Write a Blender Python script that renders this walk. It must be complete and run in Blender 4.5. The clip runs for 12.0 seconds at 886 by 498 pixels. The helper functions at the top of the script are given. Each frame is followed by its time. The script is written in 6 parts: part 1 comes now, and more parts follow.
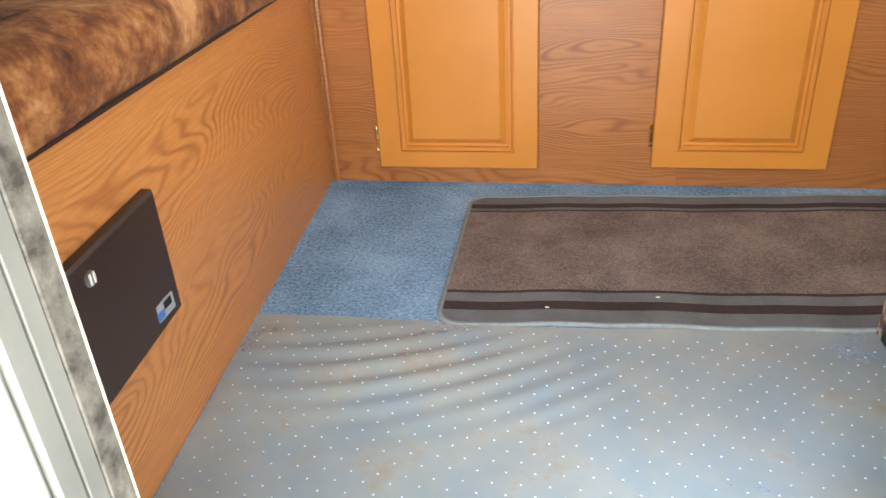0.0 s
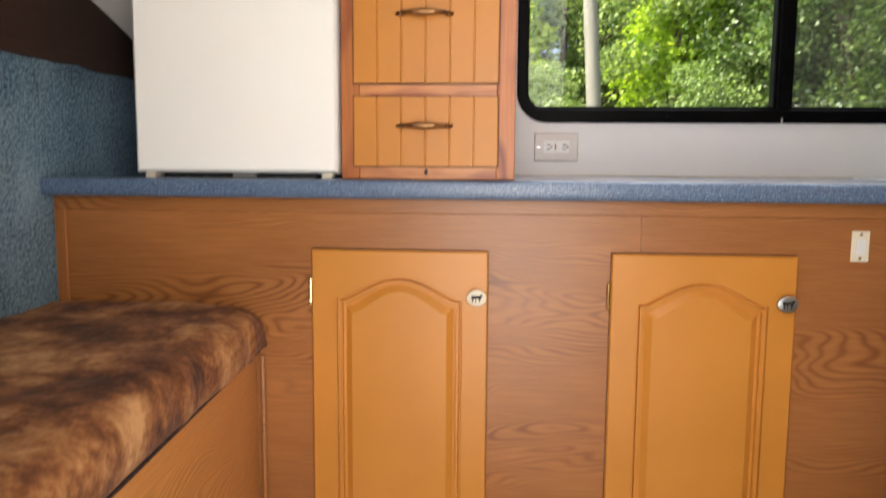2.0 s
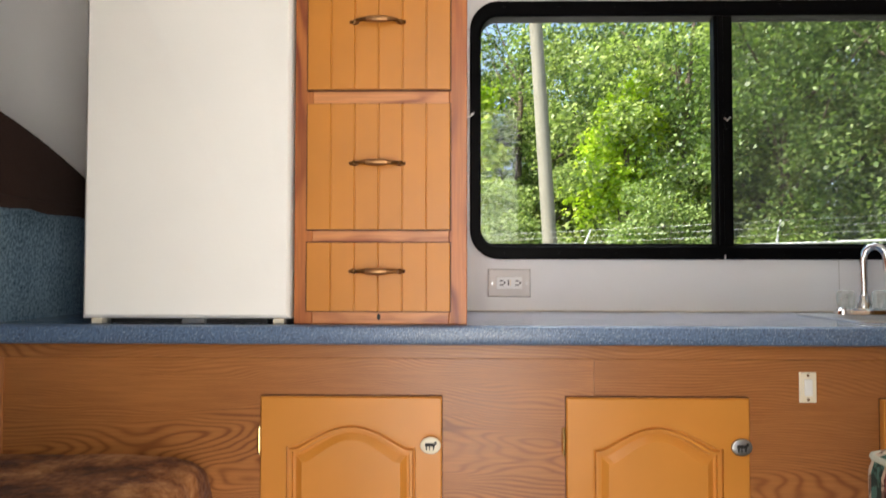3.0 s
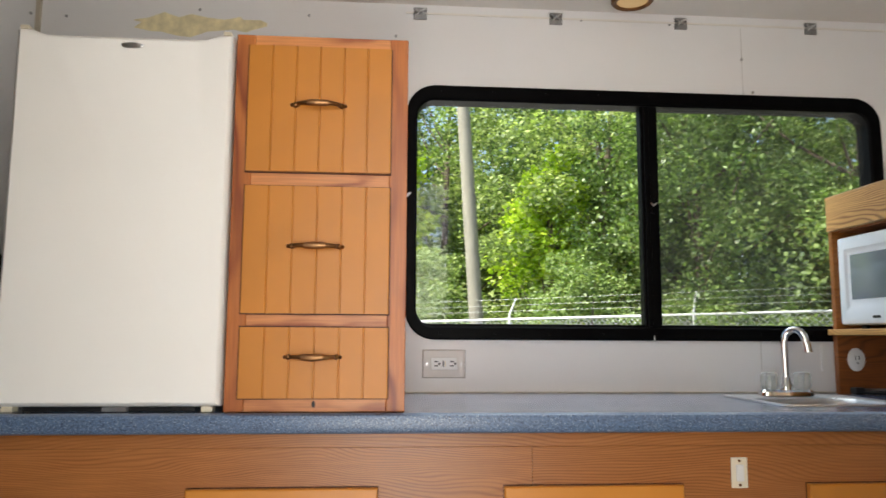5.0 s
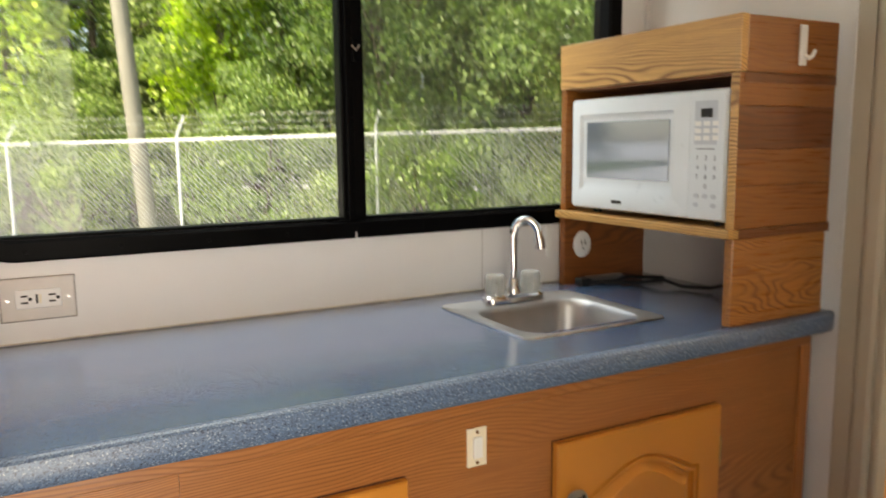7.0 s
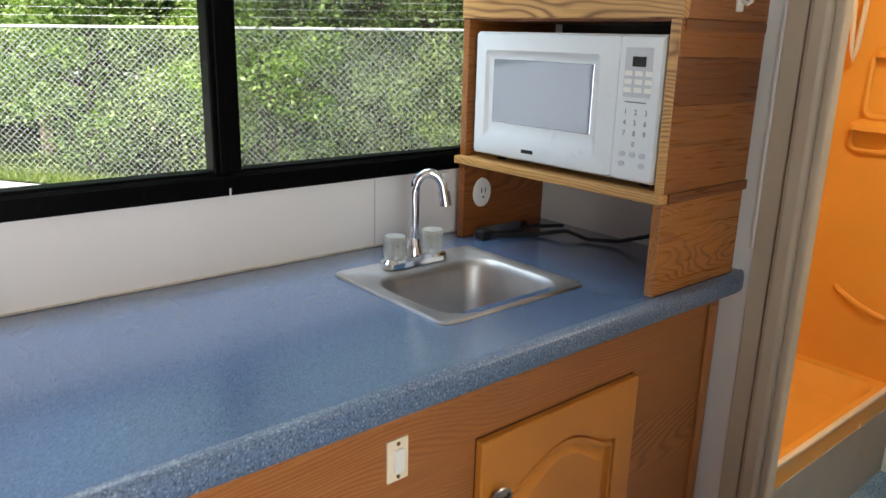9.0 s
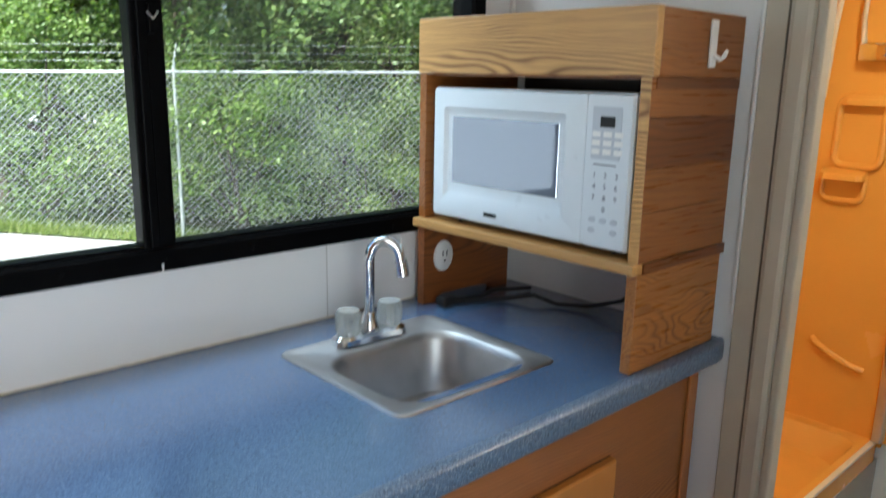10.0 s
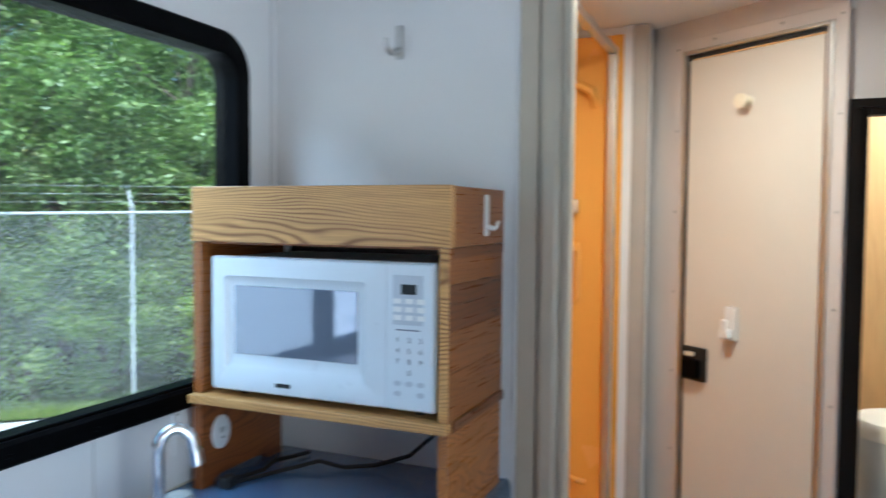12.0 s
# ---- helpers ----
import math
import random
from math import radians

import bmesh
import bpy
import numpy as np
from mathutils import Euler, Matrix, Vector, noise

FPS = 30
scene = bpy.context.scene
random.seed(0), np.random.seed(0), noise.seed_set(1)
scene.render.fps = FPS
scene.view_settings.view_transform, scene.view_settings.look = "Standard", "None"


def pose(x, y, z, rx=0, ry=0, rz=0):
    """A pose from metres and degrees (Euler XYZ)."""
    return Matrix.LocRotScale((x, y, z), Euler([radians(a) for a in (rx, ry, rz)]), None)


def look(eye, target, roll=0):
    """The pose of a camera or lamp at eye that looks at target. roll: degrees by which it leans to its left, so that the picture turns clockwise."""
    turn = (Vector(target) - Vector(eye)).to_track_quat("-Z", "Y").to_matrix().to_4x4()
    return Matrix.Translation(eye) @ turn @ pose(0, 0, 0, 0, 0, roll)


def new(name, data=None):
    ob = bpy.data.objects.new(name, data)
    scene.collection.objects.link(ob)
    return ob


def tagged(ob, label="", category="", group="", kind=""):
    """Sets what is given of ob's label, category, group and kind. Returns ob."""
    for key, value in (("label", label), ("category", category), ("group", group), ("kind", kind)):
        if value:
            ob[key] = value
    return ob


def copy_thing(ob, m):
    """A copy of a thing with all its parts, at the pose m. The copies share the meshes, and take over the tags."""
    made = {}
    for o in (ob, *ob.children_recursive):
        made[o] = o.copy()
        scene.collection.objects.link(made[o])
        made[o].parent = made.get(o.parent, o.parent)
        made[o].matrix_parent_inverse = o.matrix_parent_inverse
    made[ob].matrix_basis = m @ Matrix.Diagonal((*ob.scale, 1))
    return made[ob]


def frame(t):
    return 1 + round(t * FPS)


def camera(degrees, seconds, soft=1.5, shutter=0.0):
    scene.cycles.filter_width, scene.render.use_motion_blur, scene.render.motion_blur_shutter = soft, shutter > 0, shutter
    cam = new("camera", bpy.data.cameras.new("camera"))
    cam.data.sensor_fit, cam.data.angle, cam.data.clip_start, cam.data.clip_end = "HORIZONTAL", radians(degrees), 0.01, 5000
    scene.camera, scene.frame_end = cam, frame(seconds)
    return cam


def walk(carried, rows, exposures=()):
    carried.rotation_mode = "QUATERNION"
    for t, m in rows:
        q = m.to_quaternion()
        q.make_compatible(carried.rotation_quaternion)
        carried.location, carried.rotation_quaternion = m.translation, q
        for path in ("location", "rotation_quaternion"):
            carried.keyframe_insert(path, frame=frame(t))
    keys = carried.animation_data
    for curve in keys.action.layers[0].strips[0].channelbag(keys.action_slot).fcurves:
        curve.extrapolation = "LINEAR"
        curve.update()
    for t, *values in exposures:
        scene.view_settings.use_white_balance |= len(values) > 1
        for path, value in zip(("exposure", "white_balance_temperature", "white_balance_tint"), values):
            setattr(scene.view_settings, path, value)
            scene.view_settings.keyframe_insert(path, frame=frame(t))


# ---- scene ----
cam = camera(61.0, 12.0, shutter=0.5)
PATH = [
    (0, (0.083, 0.086, 0.764), (-0.25, 1.814, -0.187), -3.4),
    (0.5, (0.087, 0.082, 0.767), (-0.187, 1.822, -0.181), -2.2),
    (1, (0.05, 0.111, 0.829), (-0.196, 1.975, 0.148), -0.7),
    (1.5, (0.022, 0.14, 0.897), (-0.173, 2.083, 0.468), 0.3),
    (2, (0.02, 0.169, 0.941), (-0.127, 2.15, 0.709), 0.4),
    (2.5, (0.026, 0.175, 0.985), (-0.064, 2.172, 0.919), 0.2),
    (3, (0.034, 0.173, 1.015), (-0.008, 2.172, 1.076), 0.1),
    (5, (0.003, 0.183, 1.058), (0.16, 2.163, 1.292), 0.3),
    (5.5, (-0.045, 0.25, 1.045), (0.275, 2.216, 1.221), 0.3),
    (6, (-0.05, 0.396, 1.04), (0.503, 2.314, 1.148), 0.3),
    (6.5, (0.083, 0.744, 1.074), (0.887, 2.573, 1.126), 2.4),
    (7, (0.191, 0.825, 1.257), (1.131, 2.567, 0.977), -0.6),
    (7.5, (0.19, 0.813, 1.352), (1.217, 2.447, 0.834), -1.1),
    (9.5, (0.267, 1.148, 1.34), (1.557, 2.583, 0.817), 1.9),
    (10, (0.321, 1.163, 1.374), (1.65, 2.59, 0.927), 1.1),
    (10.5, (0.289, 1.216, 1.416), (1.757, 2.552, 1.171), 0.6),
    (11, (0.156, 1.274, 1.454), (1.778, 2.438, 1.336), -0.9),
    (11.5, (0.156, 1.301, 1.436), (1.85, 2.359, 1.336), 0.1),
    (12, (0.199, 1.334, 1.436), (2.04, 2.108, 1.343), 0.5),
]
walk(cam, [(t, look(eye, target, roll)) for t, eye, target, roll in PATH],
     [(0, 1.85, 6500, 8), (1.0, 1.85, 6750, 10), (1.5, 1.62, 7000, 12), (3, 1.27, 6900, 10), (5.5, 1.14, 6800, 9), (6.3, 1.15, 7200, 8), (7.0, 1.38, 8000, 9), (7.7, 1.42, 7900, 10), (9.5, 1.33, 6250, 5), (10.5, 1.38, 5650, 0), (12, 1.42, 5000, 0)])
# ---------------- light ----------------
SUN_EL, SUN_AZ = radians(50), math.atan2(-0.93, -0.36)
world = bpy.data.worlds.new("world")
scene.world = world
world.use_nodes = True
sky = world.node_tree.nodes.new("ShaderNodeTexSky")
sky.sky_type, sky.sun_disc, sky.sun_elevation, sky.sun_rotation = "NISHITA", False, SUN_EL, SUN_AZ
world.node_tree.links.new(sky.outputs[0], world.node_tree.nodes["Background"].inputs[0])
world.node_tree.nodes["Background"].inputs[1].default_value = 0.15

sun = new("sun", bpy.data.lights.new("sun", "SUN"))
sun.data.energy, sun.data.angle, sun.data.color = 5.0, radians(0.5), (1.0, 0.95, 0.87)
to_sun = Vector((math.sin(SUN_AZ) * math.cos(SUN_EL), math.cos(SUN_AZ) * math.cos(SUN_EL), math.sin(SUN_EL)))
sun.matrix_world = look(to_sun * 30, (0, 0, 0))

door_sky = new("doorway_daylight", bpy.data.lights.new("doorway_daylight", "AREA"))
door_sky.data.shape, door_sky.data.size, door_sky.data.size_y = "RECTANGLE", 1.9, 2.1
door_sky.data.energy, door_sky.data.color = 36, (1.0, 0.97, 0.94)
door_sky.matrix_world = look((0.10, -0.42, 1.08), (0.12, 2.0, 1.2))

window_sky = new("window_daylight", bpy.data.lights.new("window_daylight", "AREA"))
window_sky.data.shape, window_sky.data.size, window_sky.data.size_y = "RECTANGLE", 1.5, 0.5
window_sky.data.energy, window_sky.data.color = 13, (0.82, 0.92, 1.0)
window_sky.matrix_world = look((0.80, 2.68, 2.22), (0.80, 1.9, 1.2))


# ---------------- materials ----------------
def nodes_of(name, rough=0.5, metal=0.0, spec=0.5):
    m = bpy.data.materials.new(name)
    m.use_nodes = True
    nt = m.node_tree
    b = nt.nodes["Principled BSDF"]
    b.inputs["Roughness"].default_value, b.inputs["Metallic"].default_value = rough, metal
    b.inputs["Specular IOR Level"].default_value = spec
    return m, nt, b


def add(nt, kind, **given):
    n = nt.nodes.new(kind)
    for k, v in given.items():
        n.inputs[k].default_value = v
    return n


def coords(nt, scale=(1, 1, 1), rot=(0, 0, 0), kind="Object"):
    t, m = nt.nodes.new("ShaderNodeTexCoord"), nt.nodes.new("ShaderNodeMapping")
    m.inputs["Scale"].default_value, m.inputs["Rotation"].default_value = scale, [radians(a) for a in rot]
    nt.links.new(t.outputs[kind], m.inputs["Vector"])
    return m.outputs[0]


def ramp(nt, fac, stops):
    r = nt.nodes.new("ShaderNodeValToRGB")
    while len(r.color_ramp.elements) < len(stops):
        r.color_ramp.elements.new(0.5)
    for e, (p, c) in zip(r.color_ramp.elements, stops):
        e.position, e.color = p, (*c, 1)
    nt.links.new(fac, r.inputs[0])
    return r.outputs[0]


def noisy(nt, vec, scale, detail=4, rough=0.55, distortion=0.0):
    n = add(nt, "ShaderNodeTexNoise", Scale=scale, Detail=detail, Roughness=rough, Distortion=distortion)
    nt.links.new(vec, n.inputs["Vector"])
    return n.outputs["Fac"]


def math_node(nt, op, a, b=None):
    n = nt.nodes.new("ShaderNodeMath")
    n.operation = op
    for i, v in enumerate((a, b)):
        if v is None:
            continue
        if isinstance(v, (int, float)):
            n.inputs[i].default_value = v
        else:
            nt.links.new(v, n.inputs[i])
    return n.outputs[0]


def mixed(nt, fac, a, b, mode="MIX"):
    n = nt.nodes.new("ShaderNodeMix")
    n.data_type, n.blend_type = "RGBA", mode
    for sock, v in ((n.inputs[0], fac), (n.inputs[6], a), (n.inputs[7], b)):
        if isinstance(v, (int, float)):
            sock.default_value = v
        elif isinstance(v, tuple):
            sock.default_value = (*v, 1)
        else:
            nt.links.new(v, sock)
    return n.outputs[2]


def bumped(nt, b, height, strength=0.2, dist=0.002):
    n = add(nt, "ShaderNodeBump", Strength=strength, Distance=dist)
    nt.links.new(height, n.inputs["Height"])
    nt.links.new(n.outputs[0], b.inputs["Normal"])


def paint(name, color, rough=0.5, var=0.12, scale=6.0, metal=0.0, bump=0.05, fine=180.0, spec=0.5):
    """A plain painted or moulded surface with faint blotches and a fine relief."""
    m, nt, b = nodes_of(name, rough, metal, spec)
    v = coords(nt)
    big, small = noisy(nt, v, scale, 5), noisy(nt, v, fine, 2)
    dark = tuple(c * (1 - var) for c in color)
    light = tuple(min(1, c * (1 + var * 0.5)) for c in color)
    nt.links.new(ramp(nt, big, [(0.3, dark), (0.7, light)]), b.inputs["Base Color"])
    r = math_node(nt, "ADD", math_node(nt, "MULTIPLY", big, 0.18), rough - 0.09)
    nt.links.new(r, b.inputs["Roughness"])
    bumped(nt, b, small, bump, 0.001)
    return m


def wood(name, dark, light, along, rings=26.0, size=1.0, rough=0.45, depth=0.7, knots=False, lines_per_metre=60.0):
    """Flat-sawn grain: contour lines of a stretched noise make the cathedrals, a finer one the pores. along: "x", "y" or "z"."""
    m, nt, b = nodes_of(name, rough)
    long_, cross = 1.0 / size, 4.2 / size
    s = {"x": (long_, cross, cross), "y": (cross, long_, cross), "z": (cross, cross, long_)}[along]
    n = noisy(nt, coords(nt, s), 1.0, 3.0, 0.42, 0.15)
    sep = nt.nodes.new("ShaderNodeSeparateXYZ")
    nt.links.new(coords(nt), sep.inputs[0])
    a, c = {"x": (1, 2), "y": (0, 2), "z": (0, 1)}[along]
    across = math_node(nt, "MULTIPLY", math_node(nt, "ADD", sep.outputs[a], sep.outputs[c]), lines_per_metre)
    wave = math_node(nt, "SINE", math_node(nt, "MULTIPLY", math_node(nt, "ADD", across, math_node(nt, "MULTIPLY", n, rings)), 6.283))
    lines = math_node(nt, "POWER", math_node(nt, "ADD", math_node(nt, "MULTIPLY", wave, 0.5), 0.5), 2.4)
    patch = noisy(nt, coords(nt, tuple(q * 1.7 for q in s)), 1.0, 3)
    lines = math_node(nt, "MULTIPLY", lines, ramp(nt, patch, [(0.35, (0.25, 0.25, 0.25)), (0.6, (1, 1, 1))]))
    f = {"x": (7, 210, 210), "y": (210, 7, 210), "z": (210, 210, 7)}[along]
    pores = noisy(nt, coords(nt, f), 1.0, 3, 0.6)
    tone = noisy(nt, coords(nt, tuple(q * 0.5 for q in s)), 1.0, 3)
    col = mixed(nt, math_node(nt, "MULTIPLY", lines, depth), light, dark)
    col = mixed(nt, math_node(nt, "MULTIPLY", ramp(nt, pores, [(0.42, (1, 1, 1)), (0.6, (0, 0, 0))]), 0.2), col, tuple(c * 0.55 for c in dark))
    col = mixed(nt, 0.5, col, ramp(nt, tone, [(0.3, (0.72, 0.7, 0.68)), (0.7, (1.12, 1.1, 1.08))]), "MULTIPLY")
    if knots:
        vor = add(nt, "ShaderNodeTexVoronoi", Scale=3.1)
        nt.links.new(coords(nt, (1, 1, 0.7)), vor.inputs["Vector"])
        col = mixed(nt, ramp(nt, vor.outputs["Distance"], [(0.02, (1, 1, 1)), (0.09, (0, 0, 0))]), col, (0.16, 0.045, 0.012))
    nt.links.new(col, b.inputs["Base Color"])
    nt.links.new(math_node(nt, "ADD", math_node(nt, "MULTIPLY", pores, 0.25), rough - 0.12), b.inputs["Roughness"])
    bumped(nt, b, math_node(nt, "ADD", pores, lines), 0.12, 0.0006)
    return m


def carpet_like(name, dark, light, scale=260.0, patch=3.0, bump=0.9, rough=0.95, mid=None):
    m, nt, b = nodes_of(name, rough, 0, 0.15)
    v = coords(nt)
    fine, broad = noisy(nt, v, scale, 3, 0.7), noisy(nt, v, patch, 5, 0.6)
    f = math_node(nt, "ADD", math_node(nt, "MULTIPLY", fine, 0.62), math_node(nt, "MULTIPLY", broad, 0.38))
    nt.links.new(ramp(nt, f, [(0.36, dark), (0.5, mid or tuple((a + c) / 2 for a, c in zip(dark, light))), (0.64, light)]), b.inputs["Base Color"])
    b.inputs["Sheen Weight"].default_value = 0.05
    bumped(nt, b, fine, bump, 0.004)
    return m


def metal(name, color, rough=0.25, var=0.1):
    m, nt, b = nodes_of(name, rough, 1.0)
    v = coords(nt)
    n = noisy(nt, v, 30, 4)
    nt.links.new(ramp(nt, n, [(0.3, tuple(c * (1 - var) for c in color)), (0.7, color)]), b.inputs["Base Color"])
    nt.links.new(math_node(nt, "ADD", math_node(nt, "MULTIPLY", n, 0.15), rough - 0.07), b.inputs["Roughness"])
    return m


def glass(name, tint=(1, 1, 1), haze=0.0, gloss=0.08, rough=0.0):
    """A thin pane: clear, with the reflection that glass has, and a share of dust."""
    m = bpy.data.materials.new(name)
    m.use_nodes = True
    nt = m.node_tree
    nt.nodes.clear()
    out, tr, gl = nt.nodes.new("ShaderNodeOutputMaterial"), add(nt, "ShaderNodeBsdfTransparent", Color=(*tint, 1)), add(nt, "ShaderNodeBsdfGlossy", Roughness=rough)
    fr, mx = nt.nodes.new("ShaderNodeLayerWeight"), nt.nodes.new("ShaderNodeMixShader")
    nt.links.new(math_node(nt, "ADD", math_node(nt, "MULTIPLY", math_node(nt, "POWER", fr.outputs["Facing"], 4.5), 0.9), 0.012), mx.inputs[0])
    nt.links.new(tr.outputs[0], mx.inputs[1])
    nt.links.new(gl.outputs[0], mx.inputs[2])
    last = mx.outputs[0]
    if haze:
        df, m2 = add(nt, "ShaderNodeBsdfDiffuse", Color=(0.6, 0.62, 0.6, 1)), nt.nodes.new("ShaderNodeMixShader")
        n = noisy(nt, coords(nt), 5.0, 6, 0.7)
        nt.links.new(math_node(nt, "MULTIPLY", n, haze * 2), m2.inputs[0])
        nt.links.new(last, m2.inputs[1])
        nt.links.new(df.outputs[0], m2.inputs[2])
        last = m2.outputs[0]
    nt.links.new(last, out.inputs[0])
    return m


def glow(name, color, strength):
    m, nt, b = nodes_of(name, 0.4)
    b.inputs["Base Color"].default_value = (*color, 1)
    b.inputs["Emission Color"].default_value, b.inputs["Emission Strength"].default_value = (*color, 1), strength
    return m


PANEL = wood("oak_laminate_lengthwise", (0.17, 0.047, 0.012), (0.46, 0.18, 0.052), "x", 70, 1.05, 0.36, 0.78, lines_per_metre=105)
PANEL_FINE = wood("oak_laminate_fine", (0.20, 0.060, 0.015), (0.42, 0.165, 0.048), "x", 80, 1.6, 0.36, 0.74, lines_per_metre=125)
BENCHWOOD = wood("oak_laminate_bench", (0.27, 0.085, 0.02), (0.62, 0.27, 0.085), "y", 62, 1.1, 0.36, 0.66, lines_per_metre=95)
TRIMWOOD_V = wood("oak_trim_upright", (0.34, 0.105, 0.024), (0.50, 0.185, 0.05), "z", 12, 0.6, 0.4, 0.4)
DOOR = paint("ochre_thermofoil", (0.59, 0.232, 0.036), 0.36, 0.08, 5, bump=0.03)
PINE = wood("stained_pine_upright", (0.20, 0.03, 0.008), (0.52, 0.165, 0.035), "z", 9, 0.8, 0.4, 0.95, knots=True, lines_per_metre=12)
PINE_X = wood("stained_pine_rail", (0.28, 0.055, 0.016), (0.68, 0.28, 0.095), "x", 5, 0.35, 0.4, 0.9, lines_per_metre=14)
DRAWER = paint("ochre_drawer_paint", (0.53, 0.195, 0.018), 0.42, 0.1, 7, bump=0.06)
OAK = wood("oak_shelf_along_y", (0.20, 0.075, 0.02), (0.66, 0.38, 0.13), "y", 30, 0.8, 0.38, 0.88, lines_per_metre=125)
# stained oak, darkened further for the shade under the shelf
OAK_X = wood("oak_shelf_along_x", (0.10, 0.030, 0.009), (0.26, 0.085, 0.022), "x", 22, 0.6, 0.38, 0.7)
WHITE = paint("white_fibreglass_wall", (0.81, 0.805, 0.805), 0.5, 0.05, 1.6, bump=0.08, fine=60)
CEILING = paint("ceiling_white", (0.78, 0.75, 0.70), 0.55, 0.05, 2, bump=0.08, fine=60)
FRIDGE = paint("cream_enamel", (0.93, 0.915, 0.875), 0.34, 0.03, 2.5, bump=0.12, fine=420)
PLASTIC = paint("white_plastic", (0.80, 0.80, 0.79), 0.33, 0.03, 8, bump=0.02)
IVORY = paint("ivory_plastic", (0.80, 0.72, 0.56), 0.35, 0.06, 20, bump=0.02)
BLACK = paint("black_window_frame", (0.0022, 0.0022, 0.0026), 0.42, 0.3, 12, bump=0.1, fine=300, spec=0.05)
RUBBER = paint("black_rubber", (0.008, 0.0075, 0.0075), 0.6, 0.3, 20)
GREIGE = paint("greige_trim", (0.56, 0.50, 0.40), 0.42, 0.1, 5, bump=0.05)
CARPET = carpet_like("blue_carpet", (0.035, 0.095, 0.18), (0.31, 0.50, 0.74), 150, 4.0)
WALLCARPET = carpet_like("blue_wall_carpet", (0.02, 0.06, 0.10), (0.26, 0.39, 0.50), 110, 5.0)
BROWNCLOTH = carpet_like("dark_brown_sheet", (0.022, 0.009, 0.006), (0.05, 0.024, 0.017), 300, 3, 0.3)
CHROME = metal("chrome", (0.86, 0.87, 0.88), 0.09)
STEEL = metal("brushed_steel", (0.62, 0.62, 0.62), 0.3)
ALU = metal("aluminium", (0.66, 0.66, 0.65), 0.38)
BRASS = metal("antique_brass", (0.26, 0.125, 0.05), 0.4, 0.5)
BRIGHTBRASS = metal("bright_brass", (0.75, 0.55, 0.24), 0.25, 0.2)
COPPER = metal("rubbed_copper", (0.42, 0.22, 0.10), 0.42, 0.3)
PEWTER = metal("pewter", (0.42, 0.42, 0.42), 0.4, 0.4)
SHOWER = paint("orange_fibreglass", (0.85, 0.42, 0.075), 0.25, 0.06, 3, bump=0.02)
GLASS = glass("window_glass")
SCREENGLASS = glass("screened_glass", (0.80, 0.81, 0.80), 0.035)
ACRYLIC = glass("clear_acrylic", (0.92, 0.94, 0.95), 0.42, rough=0.02)
SINKSTEEL = metal("sink_steel", (0.50, 0.50, 0.50), 0.4)


def speckled(name, base, light, dark, rough=0.35, coat=1.0, fine=1.0):
    m, nt, b = nodes_of(name, rough)
    v = coords(nt)
    n1, n2 = noisy(nt, v, 520 * fine, 2, 0.8), noisy(nt, v, 310 * fine, 3, 0.7)
    c = ramp(nt, n1, [(0.36, dark), (0.46, base), (0.56, base), (0.68, light)])
    c = mixed(nt, ramp(nt, n2, [(0.5, (0, 0, 0)), (0.62, (1, 1, 1))]), c, tuple(q * 1.25 for q in base))
    nt.links.new(c, b.inputs["Base Color"])
    nt.links.new(math_node(nt, "ADD", math_node(nt, "MULTIPLY", noisy(nt, v, 7, 5), 0.2), rough - 0.1), b.inputs["Roughness"])
    b.inputs["Coat Weight"].default_value, b.inputs["Coat Roughness"].default_value = coat, 0.24
    return m


LAMINATE = speckled("blue_speckled_laminate", (0.078, 0.142, 0.272), (0.20, 0.29, 0.44), (0.04, 0.07, 0.13), 0.22)
EDGELAM = speckled("blue_laminate_edge", (0.080, 0.135, 0.235), (0.36, 0.44, 0.54), (0.018, 0.028, 0.06), 0.4, 0.35, 0.62)

# faux-fur: soft mottled browns, with streaked pile
FUR, _nt, _b = nodes_of("mottled_brown_fur", 0.85, 0, 0.2)
_v = coords(_nt)
_n = noisy(_nt, _v, 7.0, 8, 0.66, 0.25)
_p = noisy(_nt, coords(_nt, (70, 70, 70)), 1.0, 3, 0.6)
_c = ramp(_nt, math_node(_nt, "ADD", math_node(_nt, "MULTIPLY", _n, 0.82), math_node(_nt, "MULTIPLY", _p, 0.18)),
          [(0.40, (0.06, 0.018, 0.007)), (0.49, (0.18, 0.062, 0.020)), (0.56, (0.34, 0.145, 0.050)), (0.65, (0.56, 0.30, 0.13))])
_nt.links.new(_c, _b.inputs["Base Color"])
_b.inputs["Sheen Weight"].default_value = 0.05
bumped(_nt, _b, math_node(_nt, "ADD", _p, _n), 0.6, 0.006)


# ---------------- mesh tools ----------------
def thing(name, at=(0, 0, 0), label="", category="", group=""):
    ob = new(name)
    ob.empty_display_size = 0.1
    ob.location = at
    return tagged(ob, label, category, group)


def origin_of(ob):
    p = Vector((0, 0, 0))
    while ob:
        p += ob.location
        ob = ob.parent
    return p


def part(name, bm, material, parent=None, label="", smooth=False, kind="", local=False):
    """Links a bmesh, drawn in world metres (or in the parent's own with local=True), as one mesh."""
    me = bpy.data.meshes.new(name)
    if parent and not local:
        bmesh.ops.translate(bm, verts=bm.verts, vec=-origin_of(parent))
    bmesh.ops.recalc_face_normals(bm, faces=bm.faces)
    bm.to_mesh(me)
    bm.free()
    me.materials.append(material)
    if smooth:
        me.shade_smooth()
        me.set_sharp_from_angle(angle=radians(35))
    ob = new(name, me)
    ob.parent = parent
    return tagged(ob, label, kind=kind)


